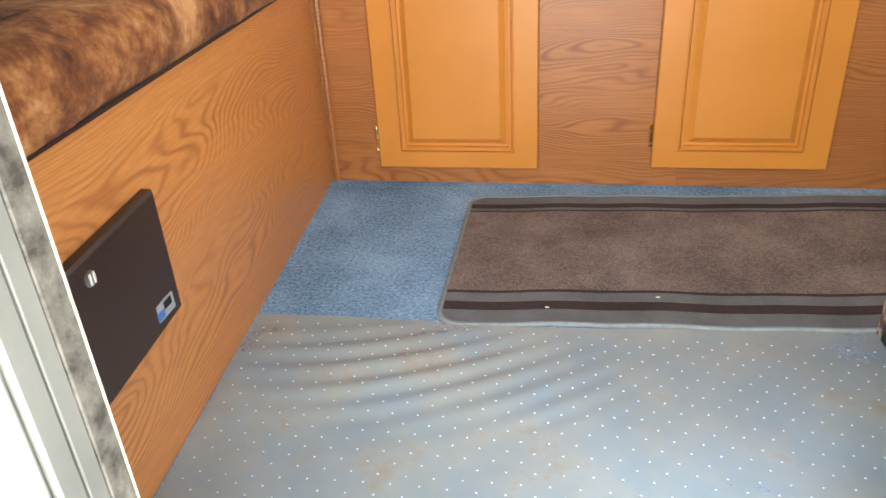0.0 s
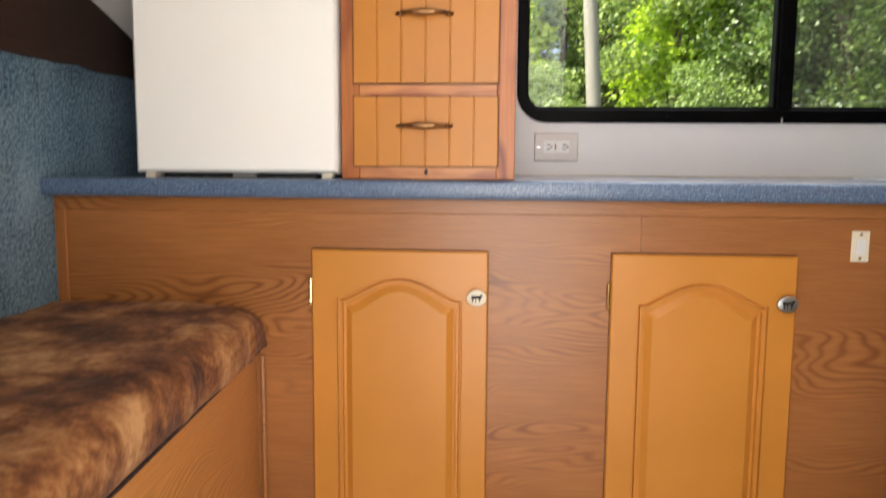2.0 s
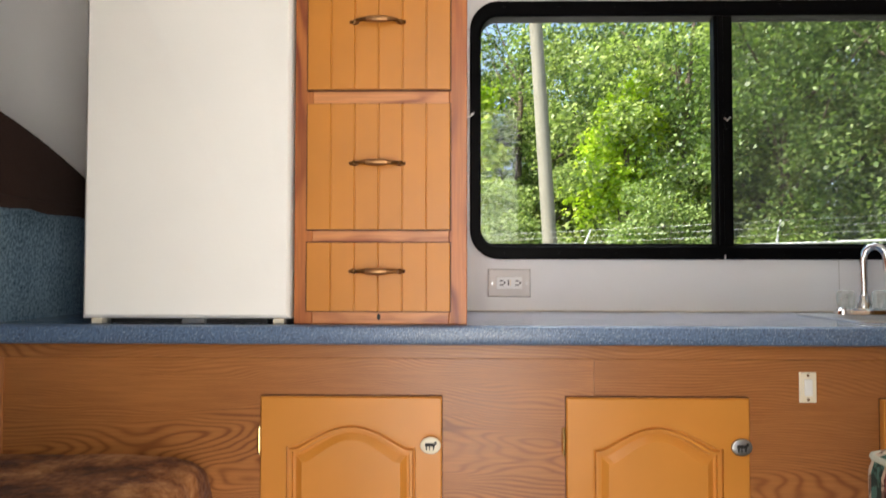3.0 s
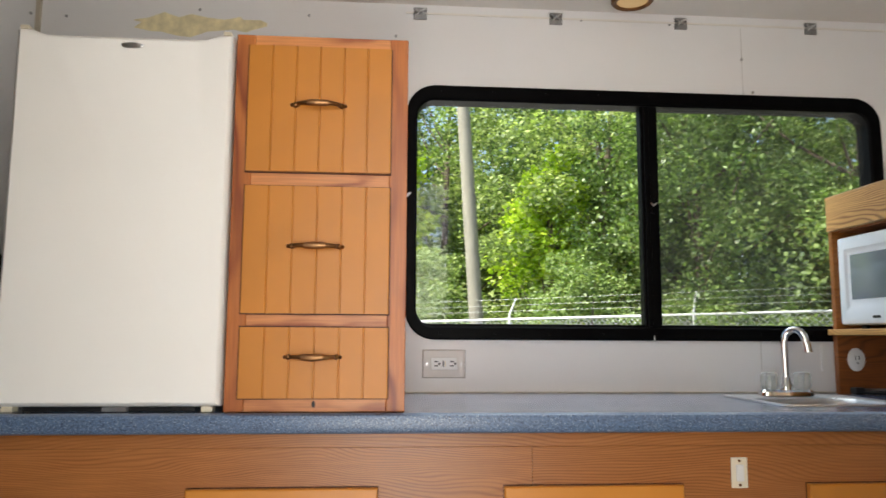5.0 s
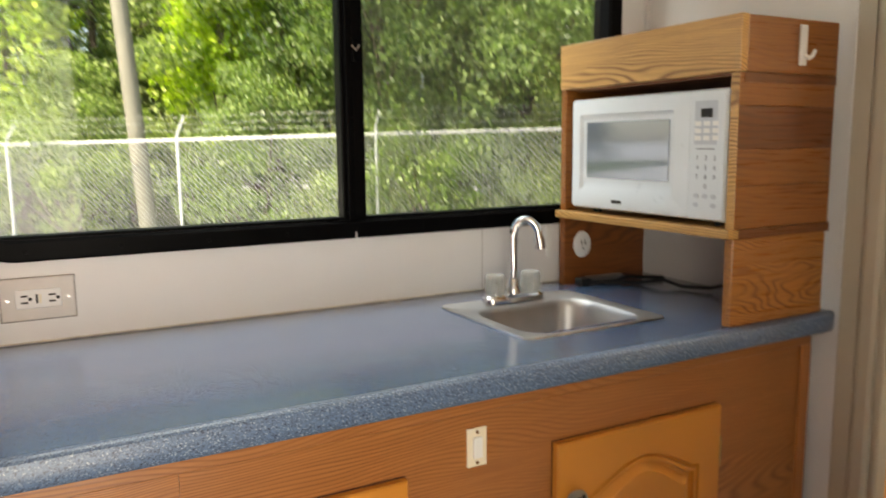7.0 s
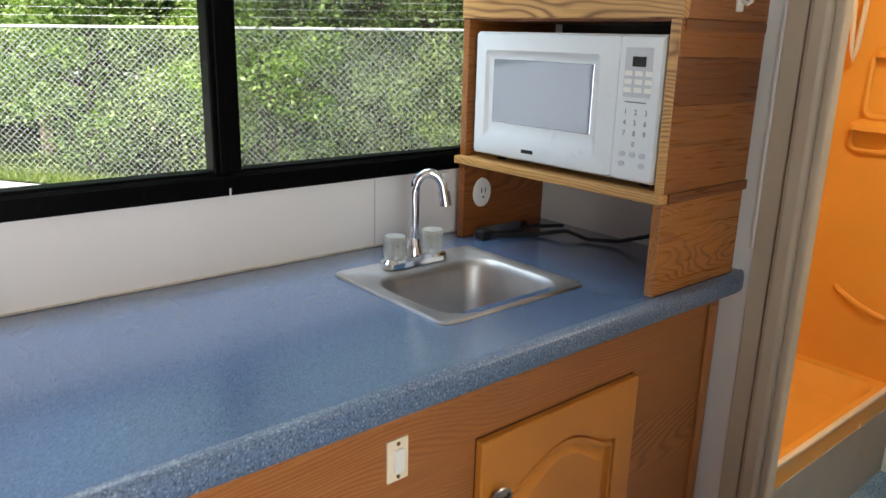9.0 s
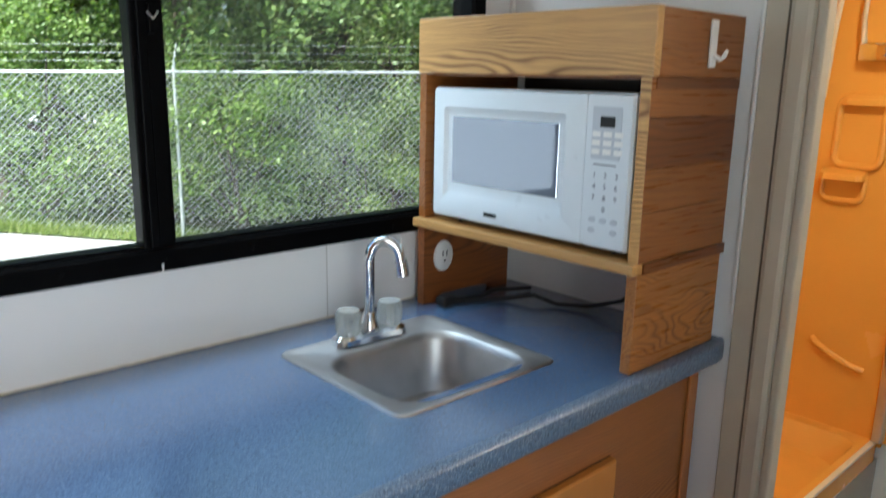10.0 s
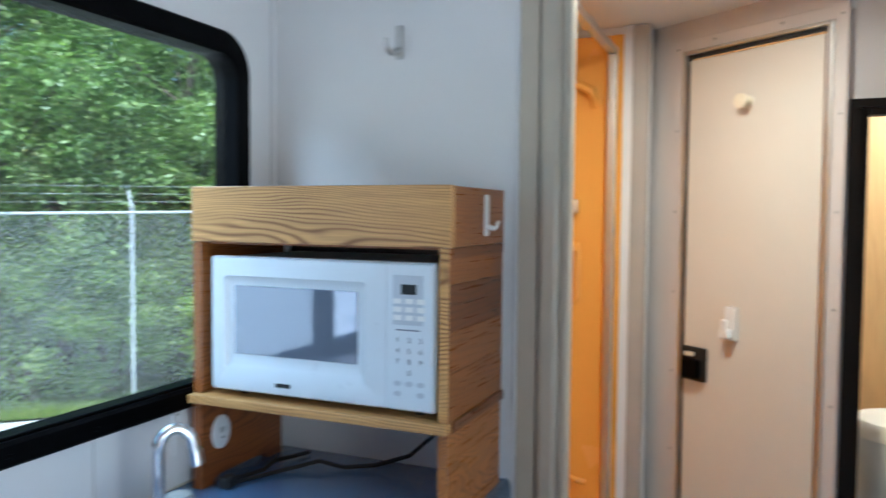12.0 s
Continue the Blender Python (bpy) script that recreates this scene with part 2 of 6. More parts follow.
def box(bm, x0, x1, y0, y1, z0, z1, bevel=0.0, seg=2):
    made = bmesh.ops.create_cube(bm, size=1.0, matrix=Matrix.Translation(((x0 + x1) / 2, (y0 + y1) / 2, (z0 + z1) / 2)) @ Matrix.Diagonal((x1 - x0, y1 - y0, z1 - z0, 1)))
    if bevel:
        edges = list({e for v in made["verts"] for e in v.link_edges})
        bmesh.ops.bevel(bm, geom=edges, offset=bevel, segments=seg, profile=0.5, affect="EDGES")
    return bm


def cylinder(bm, a, b, r, r2=None, seg=20):
    a, b = Vector(a), Vector(b)
    m = Matrix.Translation((a + b) / 2) @ (b - a).to_track_quat("Z", "Y").to_matrix().to_4x4()
    bmesh.ops.create_cone(bm, cap_ends=True, segments=seg, radius1=r, radius2=r if r2 is None else r2, depth=(b - a).length, matrix=m)
    return bm


def tube(bm, pts, r, seg=10, close=True):
    """A round bar swept along points; r may be a list."""
    pts = [Vector(p) for p in pts]
    rs = r if isinstance(r, (list, tuple)) else [r] * len(pts)
    rings, up = [], Vector((0, 0, 1))
    for i, p in enumerate(pts):
        d = (pts[min(i + 1, len(pts) - 1)] - pts[max(i - 1, 0)]).normalized()
        side = d.cross(up)
        if side.length < 0.05:
            side = d.cross(Vector((0, 1, 0)))
        side.normalize()
        if i and side.dot(last) < 0:
            side = -side
        last = side
        top = side.cross(d)
        rings.append([bm.verts.new(p + rs[i] * (side * math.cos(2 * math.pi * k / seg) + top * math.sin(2 * math.pi * k / seg))) for k in range(seg)])
    for a, b in zip(rings, rings[1:]):
        for k in range(seg):
            bm.faces.new((a[k], a[(k + 1) % seg], b[(k + 1) % seg], b[k]))
    if close:
        bm.faces.new(rings[0])
        bm.faces.new(rings[-1])
    return bm


def lathe(bm, profile, at=(0, 0, 0), axis="z", seg=24, stretch=(1, 1)):
    """Turns (radius, height) pairs round an axis."""
    rings = []
    for r, h in profile:
        ring = []
        for k in range(seg):
            a = 2 * math.pi * k / seg
            u, v = r * math.cos(a) * stretch[0], r * math.sin(a) * stretch[1]
            p = {"z": (u, v, h), "y": (u, h, v), "x": (h, u, v)}[axis]
            ring.append(bm.verts.new(Vector(at) + Vector(p)))
        rings.append(ring)
    for a, b in zip(rings, rings[1:]):
        for k in range(seg):
            bm.faces.new((a[k], a[(k + 1) % seg], b[(k + 1) % seg], b[k]))
    bm.faces.new(rings[0])
    bm.faces.new(rings[-1])
    return bm


def loops(bm, rings, cap_first=True, cap_last=True, closed=False):
    """Joins rings of equally many points with faces."""
    vs = [[bm.verts.new(p) for p in ring] for ring in rings]
    pairs = list(zip(vs, vs[1:])) + ([(vs[-1], vs[0])] if closed else [])
    for a, b in pairs:
        for k in range(len(a)):
            bm.faces.new((a[k], a[(k + 1) % len(a)], b[(k + 1) % len(a)], b[k]))
    if cap_first and not closed:
        bm.faces.new(vs[0])
    if cap_last and not closed:
        bm.faces.new(vs[-1])
    return bm


def rounded(x0, x1, z0, z1, r, n=6):
    """The outline of a rectangle with round corners, as pairs."""
    out = []
    for cx, cz, a0 in ((x1 - r, z1 - r, 0), (x0 + r, z1 - r, 90), (x0 + r, z0 + r, 180), (x1 - r, z0 + r, 270)):
        for i in range(n + 1):
            a = radians(a0 + 90 * i / n)
            out.append((cx + r * math.cos(a), cz + r * math.sin(a)))
    return out


def sheet_with_holes(bm, us, vs, w0, w1, holes, axes):
    """A slab over the grid us x vs, from w0 to w1 thick, that leaves out the cells named in holes. axes: which of x, y, z are u, v and w."""
    def p(u, v, w):
        q = [0, 0, 0]
        q[axes[0]], q[axes[1]], q[axes[2]] = u, v, w
        return q
    grid = {(i, j, k): bm.verts.new(p(u, v, w)) for i, u in enumerate(us) for j, v in enumerate(vs) for k, w in enumerate((w0, w1))}
    solid = {(i, j) for i in range(len(us) - 1) for j in range(len(vs) - 1)} - set(holes)
    for i, j in solid:
        for k in (0, 1):
            bm.faces.new([grid[i, j, k], grid[i + 1, j, k], grid[i + 1, j + 1, k], grid[i, j + 1, k]])
        for di, dj, a, b in ((-1, 0, (i, j), (i, j + 1)), (1, 0, (i + 1, j), (i + 1, j + 1)), (0, -1, (i, j), (i + 1, j)), (0, 1, (i, j + 1), (i + 1, j + 1))):
            if (i + di, j + dj) not in solid:
                bm.faces.new([grid[(*a, 0)], grid[(*b, 0)], grid[(*b, 1)], grid[(*a, 1)]])
    loose = [v for v in bm.verts if not v.link_faces]
    bmesh.ops.delete(bm, geom=loose, context="VERTS")
    return bm


B = bmesh.new

# ---------------- measured sizes ----------------
FACE = 1.83       # front of the base cabinet
BACK = 2.365      # inside of the window wall
TOP = 0.90        # counter
LEFT = -1.0       # carpeted wall under the bed
RIGHT = 1.64      # partition by the shower
ENTRY = 0.42      # inside of the wall with the entrance
CEIL = 2.062
WX0, WX1, WZ0, WZ1 = 0.066, 1.545, 1.052, 1.808

# ---------------- the shell ----------------
part("floor", sheet_with_holes(B(), [-3.2, -1.0, 1.64, 4.2], [-0.0 + ENTRY - 0.06, 2.43], -0.08, 0.0, [(0, 0)], (0, 1, 2)), CARPET, label="blue cut-pile carpet on the trailer floor", kind="structure")
part("wall_window", sheet_with_holes(B(), [-3.2, WX0 + 0.032, WX1 - 0.032, 4.2], [-0.42, WZ0 + 0.032, WZ1 - 0.032, CEIL + 0.05], BACK, BACK + 0.045, [(1, 1)], (0, 2, 1)), WHITE, label="white fibreglass side wall of the trailer", kind="structure")
part("wall_entrance", sheet_with_holes(B(), [-3.2, -0.215, 0.37, 4.2], [-0.42, 0.0, 1.92, CEIL + 0.05], ENTRY - 0.05, ENTRY, [(1, 1)], (0, 2, 1)), WHITE, label="white side wall with the entrance", kind="structure")
part("ceiling", box(B(), -3.2, 4.2, ENTRY - 0.05, BACK + 0.045, CEIL, CEIL + 0.04), CEILING, label="off-white ceiling panel", kind="structure")
part("wall_carpeted", box(B(), LEFT - 0.03, LEFT, ENTRY, BACK, 0, 1.18), WALLCARPET, label="wall covered in blue carpet below the bed", kind="structure")
part("bed_platform", box(B(), -3.2, LEFT, ENTRY, BACK, 1.12, 1.18), WALLCARPET, label="carpeted platform of the raised bed", kind="structure")
part("wall_nose", box(B(), -3.2, -3.15, ENTRY, BACK, 1.18, CEIL), WHITE, label="white end wall beyond the raised bed", kind="structure")
part("wall_hook", box(B(), RIGHT, RIGHT + 0.03, 1.72, BACK, 0, CEIL), WHITE, label="white partition beside the counter", kind="structure")
part("wall_partition", box(B(), RIGHT, RIGHT + 0.03, ENTRY, 0.75, 0, CEIL), WHITE, label="white partition on the entrance side", kind="structure")

# ---------------- base cabinet ----------------
def arch_outline(x0, x1, z0, z1, y, rise, inset, depth, n=18):
    """The cathedral outline of a raised panel: square foot, arched head."""
    x0, x1, z0 = x0 + inset, x1 - inset, z0 + inset
    top, half, mid = z1 - inset, (x1 - x0) / 2, (x0 + x1) / 2
    pts = [(x0, y + depth, z0), (x1, y + depth, z0)]
    for i in range(n + 1):
        u = 1 - 2 * i / n
        a = abs(u)
        if a > 0.92:
            h = 0.0
        else:
            h = rise * (0.5 + 0.5 * math.cos(math.pi * a / 0.92)) ** 0.6
        pts.append((mid + u * half, y + depth, top + h))
    return pts


def square_outline(x0, x1, z0, z1, y, n=18):
    return [(x0, y, z0), (x1, y, z0)] + [(x1 + (x0 - x1) * i / n, y, z1) for i in range(n + 1)]


def cabinet_door(cabinet, x0, x1, z0, z1, y, label, knob, knob_label):
    d = part("door", loops(B(), [square_outline(x0, x1, z0, z1, y + 0.015), square_outline(x0, x1, z0, z1, y + 0.003), square_outline(x0 + 0.003, x1 - 0.003, z0 + 0.003, z1 - 0.003, y)]
             + [arch_outline(x0 + 0.057, x1 - 0.057, z0 + 0.043, z1 - 0.108, y, 0.049, i, q) for i, q in
                ((0, 0), (0.0012, 0.0085), (0.005, 0.009), (0.0070, 0.001), (0.0125, 0.001), (0.0140, 0.0095), (0.020, 0.010), (0.034, 0.0005))]), DOOR, cabinet, label)
    part("backing", box(B(), x0 - 0.0012, x1 + 0.0015, y + 0.0152, FACE - 0.0002, z0 - 0.001, z1 + 0.0022), GAP_SHADE, d, "dark backing edge standing in for the shadow gap")
    kx, kz = x1 - 0.024, z1 - 0.10
    part("knob", lathe(B(), [(0.006, -0.001), (0.006, -0.012), (0.021, -0.013), (0.0225, -0.016), (0.021, -0.019), (0.017, -0.0205), (0.001, -0.021)], (kx, y, kz), "y", 28, (1, 0.82)), knob, d, knob_label, smooth=True)
    bm = B()
    box(bm, kx - 0.012, kx + 0.010, y - 0.0225, y - 0.0205, kz - 0.001, kz + 0.006, 0.0008, 1)
    box(bm, kx - 0.010, kx - 0.007, y - 0.0225, y - 0.0205, kz - 0.009, kz)
    box(bm, kx - 0.003, kx - 0.001, y - 0.0225, y - 0.0205, kz - 0.009, kz)
    box(bm, kx + 0.005, kx + 0.008, y - 0.0225, y - 0.0205, kz - 0.008, kz)
    box(bm, kx + 0.008, kx + 0.013, y - 0.0225, y - 0.0205, kz + 0.003, kz + 0.009)
    part("emblem", bm, RUBBER, d, "small dark riding emblem on the knob")
    for hz in (z0 + 0.075, z1 - 0.095):
        bm = B()
        box(bm, x0 - 0.0085, x0 - 0.001, FACE - 0.004, FACE - 0.001, hz - 0.028, hz + 0.028, 0.001, 1)
        cylinder(bm, (x0 - 0.004, FACE - 0.009, hz - 0.026), (x0 - 0.004, FACE - 0.009, hz + 0.026), 0.0042, seg=10)
        for e in (-0.029, 0.029):
            cylinder(bm, (x0 - 0.004, FACE - 0.009, hz + e - 0.003), (x0 - 0.004, FACE - 0.009, hz + e + 0.003), 0.003, 0.001, seg=8)
        part("hinge", bm, BRIGHTBRASS, d, "narrow brass hinge", smooth=True)
    return d


# dark brown of the plates that draw shadow gaps round doors and drawers
GAP_SHADE = paint("shadow_gap_brown", (0.085, 0.026, 0.010), 0.6, 0.2, 20)
base = thing("base_cabinet", (0.3, FACE, 0), "long oak-laminate base cabinet with three ochre arched doors under the counter", "cabinet")
part("front_panel", box(B(), LEFT, 0.3292, FACE, FACE + 0.018, 0.0, 0.858), PANEL, base, "oak-laminate front with cathedral grain")
part("front_panel", box(B(), 0.3300, RIGHT - 0.02, FACE, FACE + 0.018, 0.0, 0.858), PANEL_FINE, base, "oak-laminate front with finer straight grain")
part("end_panel", box(B(), RIGHT - 0.038, RIGHT - 0.02, FACE + 0.0185, BACK, 0.0, 0.858), PANEL, base)
part("bottom", box(B(), LEFT, RIGHT - 0.0385, FACE + 0.0185, BACK, 0.004, 0.03), PANEL, base)
part("trim", cylinder(B(), (-0.518, FACE - 0.005, 0.002), (-0.518, FACE - 0.005, 0.494), 0.007, seg=8), PANEL_FINE, kind="structure", label="quarter-round oak corner trim")
part("top_rail", box(B(), LEFT, RIGHT - 0.02, FACE - 0.006, FACE, 0.825, 0.858, 0.0015, 1), PANEL_FINE, base, "narrow oak rail under the counter")
part("end_stile", box(B(), LEFT, LEFT + 0.026, FACE - 0.007, FACE, 0.5, 0.825, 0.002, 1), TRIMWOOD_V, base, "narrow upright oak trim")
part("end_stile", box(B(), RIGHT - 0.05, RIGHT - 0.02, FACE - 0.007, FACE, 0.0, 0.825, 0.002, 1), TRIMWOOD_V, base, "narrow upright oak trim")
DY = FACE - 0.017
cabinet_door(base, -0.398, -0.002, 0.045, 0.743, DY, "ochre cabinet door with an arched raised panel", IVORY, "cream oval knob with a rider")
cabinet_door(base, 0.267, 0.66, 0.052, 0.743, DY, "ochre cabinet door with an arched raised panel", PEWTER, "pewter oval knob")
d3 = cabinet_door(base, 0.944, 1.343, 0.055, 0.742, DY, "ochre cabinet door with an arched raised panel and the knob on its inner side", PEWTER, "pewter oval knob")
for c in d3.children:
    if c.name.startswith("backing"):
        continue
    if c.name.startswith(("knob", "emblem")):
        c.location.x -= 0.345
    else:
        c.location.x += 0.408

sw = thing("rocker_switch", (0.79, FACE, 0.733), "ivory rocker switch plate screwed to the cabinet front", "switch")
part("plate", box(B(), 0.772, 0.809, FACE - 0.004, FACE, 0.733, 0.799, 0.0015), IVORY, sw)
part("rocker", box(B(), 0.782, 0.799, FACE - 0.009, FACE - 0.003, 0.748, 0.784, 0.002), PLASTIC, sw, "white rocker")
for z in (0.74, 0.792):
    part("screw", cylinder(B(), (0.7905, FACE - 0.0055, z), (0.7905, FACE - 0.003, z), 0.003, seg=10), BRASS, sw)

# counter: speckled top with a rolled front edge and a cut-out for the sink
SX0, SX1, SY0, SY1 = 0.947, 1.298, 1.916, 2.252
bm = sheet_with_holes(B(), [LEFT, SX0 + 0.03, SX1 - 0.03, RIGHT - 0.004], [1.80, SY0 + 0.035, SY1 - 0.035, BACK], 0.8585, TOP, [(1, 1)], (0, 1, 2))
prof = [(1.80, 0.8585), (1.7875, 0.8585), (1.781, 0.8615), (1.7775, 0.868), (1.7775, 0.889), (1.780, 0.896), (1.787, 0.900), (1.80, TOP)]
part_edge = B()
loops(part_edge, [[(x, y, z) for y, z in prof] for x in (LEFT, 1.60)])
loops(part_edge, [[(1.60 + (0.045 * math.sin(a)), 1.80 + (y - 1.80) * math.cos(a), z) for y, z in prof] for a in (0, 0.5, 1.0, 1.3)])
ctop = thing("countertop", (0.3, 1.8, 0.8585), "blue speckled laminate countertop with a rolled front edge", "countertop")
part("slab", bm, LAMINATE, ctop, smooth=True)
part("front_edge", part_edge, EDGELAM, ctop, "rolled laminate front edge", smooth=True)

# ---------------- bench with mattress ----------------
bench = thing("bench", (-0.75, 1.1, 0), "oak-laminate bench box with a dark access door, against the carpeted wall", "bench")
def skew(y):
    return -0.475 - 0.058 * (y - 0.9) / 0.93
bm = B()
loops(bm, [[(LEFT, ENTRY, z), (skew(ENTRY), ENTRY, z), (skew(FACE), FACE - 0.002, z), (LEFT, FACE - 0.002, z)] for z in (0.0, 0.506)])
part("box", bm, BENCHWOOD, bench)
hatch = B()
yy0, yy1 = 0.56, 0.914
loops(hatch, [[(skew(y) + dx, y, z) for y, z in ((yy0 + e, 0.196 + e), (yy1 - e, 0.202 + e), (yy1 - e, 0.384 - e), (yy0 + e, 0.378 - e))] for dx, e in ((0.0, 0), (0.014, 0), (0.018, 0.004))])
DARKDOOR = paint("dark_brown_door", (0.036, 0.02, 0.015), 0.38, 0.3, 9, bump=0.1, fine=90)
ht = part("access_door", hatch, DARKDOOR, bench, "dark brown scuffed access door")
part("latch", lathe(B(), [(0.010, 0), (0.010, 0.002), (0.008, 0.003), (0.001, 0.003)], (skew(0.734) + 0.018, 0.734, 0.355), "x", 16), PEWTER, ht, "small round chrome latch", smooth=True)
for e_ in (-0.004, 0.003):
    part("latch_slot", box(B(), skew(0.734) + 0.0208, skew(0.734) + 0.0222, 0.734 + e_, 0.737 + e_, 0.348, 0.362), PLASTIC, ht, "pale slit of the latch")
STICK = paint("sticker_silver", (0.30, 0.34, 0.38), 0.35, 0.1, 30)
STICKB = paint("sticker_blue", (0.05, 0.16, 0.42), 0.35, 0.1, 30)
sx = skew(0.865) + 0.018
part("sticker", box(B(), sx, sx + 0.0012, 0.838, 0.890, 0.218, 0.243), STICK, ht, "silver and blue sticker with unreadable print")
part("sticker_print", box(B(), sx + 0.0012, sx + 0.002, 0.844, 0.862, 0.220, 0.232), STICKB, ht, "blue patch of the sticker")
part("sticker_print", box(B(), sx + 0.0012, sx + 0.002, 0.864, 0.883, 0.229, 0.240), RUBBER, ht, "dark bar of the sticker")

mat = thing("mattress", (-0.73, 1.1, 0.507), "foam mattress in a mottled brown faux-fur cover, lying on the bench", "mattress")
bm = B()
NY = 90
profile = [(-1.0, 0.614), (-0.92, 0.616), (-0.8, 0.617), (-0.65, 0.617), (-0.5, 0.617), (-0.36, 0.618), (-0.24, 0.618), (-0.14, 0.618), (-0.08, 0.617), (-0.045, 0.614), (-0.022, 0.607), (-0.007, 0.596), (0.002, 0.580), (0.006, 0.560), (0.007, 0.540), (0.004, 0.522), (-0.003, 0.511), (-0.012, 0.508)]
grid = []
for k, (u, z) in enumerate(profile):
    col = []
    for j in range(NY + 1):
        y = ENTRY + 0.02 + (FACE - 0.002 - ENTRY - 0.02) * j / NY
        x1 = skew(y) + 0.012 + 0.012 * max(0.0, (y - 1.2) / 0.6)
        x = x1 + u * (x1 - LEFT - 0.003) if u < -0.1 else x1 + u
        end = min(1.0, (FACE - 0.002 - y) / 0.024)
        wob = 0.007 * noise.noise((x * 8, y * 8, 3.0)) + 0.004 * noise.noise((x * 26, y * 26, 9.0))
        zz = z + wob * (z > 0.53)
        zz = 0.509 + (zz - 0.509) * math.sqrt(max(0.12, 1 - (1 - end) ** 2))
        if k > 8:
            x += 1.1 * wob
        col.append(bm.verts.new((x, y, zz)))
    grid.append(col)
for a_, b_ in zip(grid, grid[1:]):
    for j in range(NY):
        bm.faces.new((a_[j], b_[j], b_[j + 1], a_[j + 1]))
bm.faces.new([c_[NY] for c_ in grid])
part("cover", bm, FUR, mat, "mottled brown plush cover", smooth=True)
# dark strip draws the shade line between mattress and bench
part("underside", loops(B(), [[(LEFT + 0.004, ENTRY + 0.022, z), (skew(ENTRY + 0.02) + 0.0135, ENTRY + 0.022, z), (skew(FACE) + 0.0135, FACE - 0.006, z), (LEFT + 0.004, FACE - 0.006, z)] for z in (0.5065, 0.5105)]), BROWNCLOTH, mat, "dark brown strip standing in for the shaded gap below")

# ---------------- raised bed in the nose ----------------
rb = thing("bed_mattress", (-1.9, 1.5, 1.18), "raised-bed mattress under a dark brown sheet with a drooping edge", "mattress")
bm = B()
rings = []
for x, drop in ((-3.1, 0.0), (-1.1, 0.0), (-1.02, 0.004), (-0.998, 0.018)):
    ring = []
    N = 24
    for i in range(N + 1):
        y = 0.5 + (2.34 - 0.5) * i / N
        h = 0.235 - 0.12 * max(0.0, (y - 1.6) / 0.6) ** 1.7
        ring.append((x, y, 1.182 + max(0.012, h - drop) + 0.004 * noise.noise((x, y * 6, 0.0))))
    for i in range(N, -1, -1):
        y = 0.5 + (2.34 - 0.5) * i / N
        ring.append((x, y, 1.181 + 0.0))
    rings.append(ring)
loops(bm, rings)
part("sheet", bm, BROWNCLOTH, rb, "dark brown sheet", smooth=True)
bm = B()
hem = []
for i in range(49):
    y = 0.5 + 1.84 * i / 48
    hem.append([(LEFT + 0.0005, y, 1.190), (LEFT + 0.005, y, 1.188), (LEFT + 0.006, y, 1.160 + 0.010 * noise.noise((y * 9, 2, 0))), (LEFT + 0.0008, y, 1.160 + 0.010 * noise.noise((y * 9, 2, 0)))])
part("hem", loops(bm, hem), BROWNCLOTH, rb, "uneven hem hanging over the platform edge", smooth=True)

# ---------------- fridge ----------------
fr = thing("refrigerator", (-0.57, 1.84, TOP), "cream compact refrigerator standing on the counter", "refrigerator")
part("cabinet", box(B(), -0.792, -0.345, 1.868, 2.34, 0.9125, 1.70, 0.006), FRIDGE, fr)
bm = B()
rings = []
N = 16
for k, (ins, y) in enumerate(((0.0, 1.864), (0.0, 1.824), (0.003, 1.816), (0.009, 1.8115))):
    ring = [(-0.796 + ins, y, 0.912 + ins), (-0.335 - ins, y, 0.912 + ins)]
    for i in range(N + 1):
        x = -0.335 - ins + (-0.461 + 2 * ins) * i / N
        u = abs((x + 0.5655) / 0.2305)
        dip = 0.012 if u < 0.82 else 0.012 * (1 - (u - 0.82) / 0.05) if u < 0.87 else 0.0
        ring.append((x, y, 1.722 - ins - dip))
    rings.append(ring)
loops(bm, rings)
fd = part("door", bm, FRIDGE, fr, "cream textured refrigerator door", smooth=True)
part("gasket", box(B(), -0.786, -0.345, 1.863, 1.869, 0.93, 1.70), RUBBER, fr, "thin grey door seal")
part("badge", lathe(B(), [(0.024, 0), (0.024, -0.002), (0.021, -0.0032), (0.001, -0.0034)], (-0.55, 1.8115, 1.688), "y", 24, (1, 0.28)), STEEL, fd, "small oval metal badge", smooth=True)
for x in (-0.785, -0.350):
    part("door_cap", box(B(), x - 0.009, x + 0.009, 1.822, 1.862, 1.7225, 1.732, 0.002), IVORY, fr, "small cream hinge cap")
for x in (-0.765, -0.362):
    part("foot", box(B(), x - 0.012, x + 0.012, 1.82, 1.85, TOP + 0.0005, 0.9118, 0.002), IVORY, fr, "cream plastic foot")
# black filler strip, drawn for the shade below the fridge door
part("toe_grille", box(B(), -0.74, -0.39, 1.835, 1.845, TOP + 0.001, 0.9115), RUBBER, fr, "black strip standing in for the shaded gap under the door")
part("hinge_plate", box(B(), -0.575, -0.525, 1.82, 1.834, TOP + 0.0015, 0.9105), STEEL, fr, "grey bracket under the door")

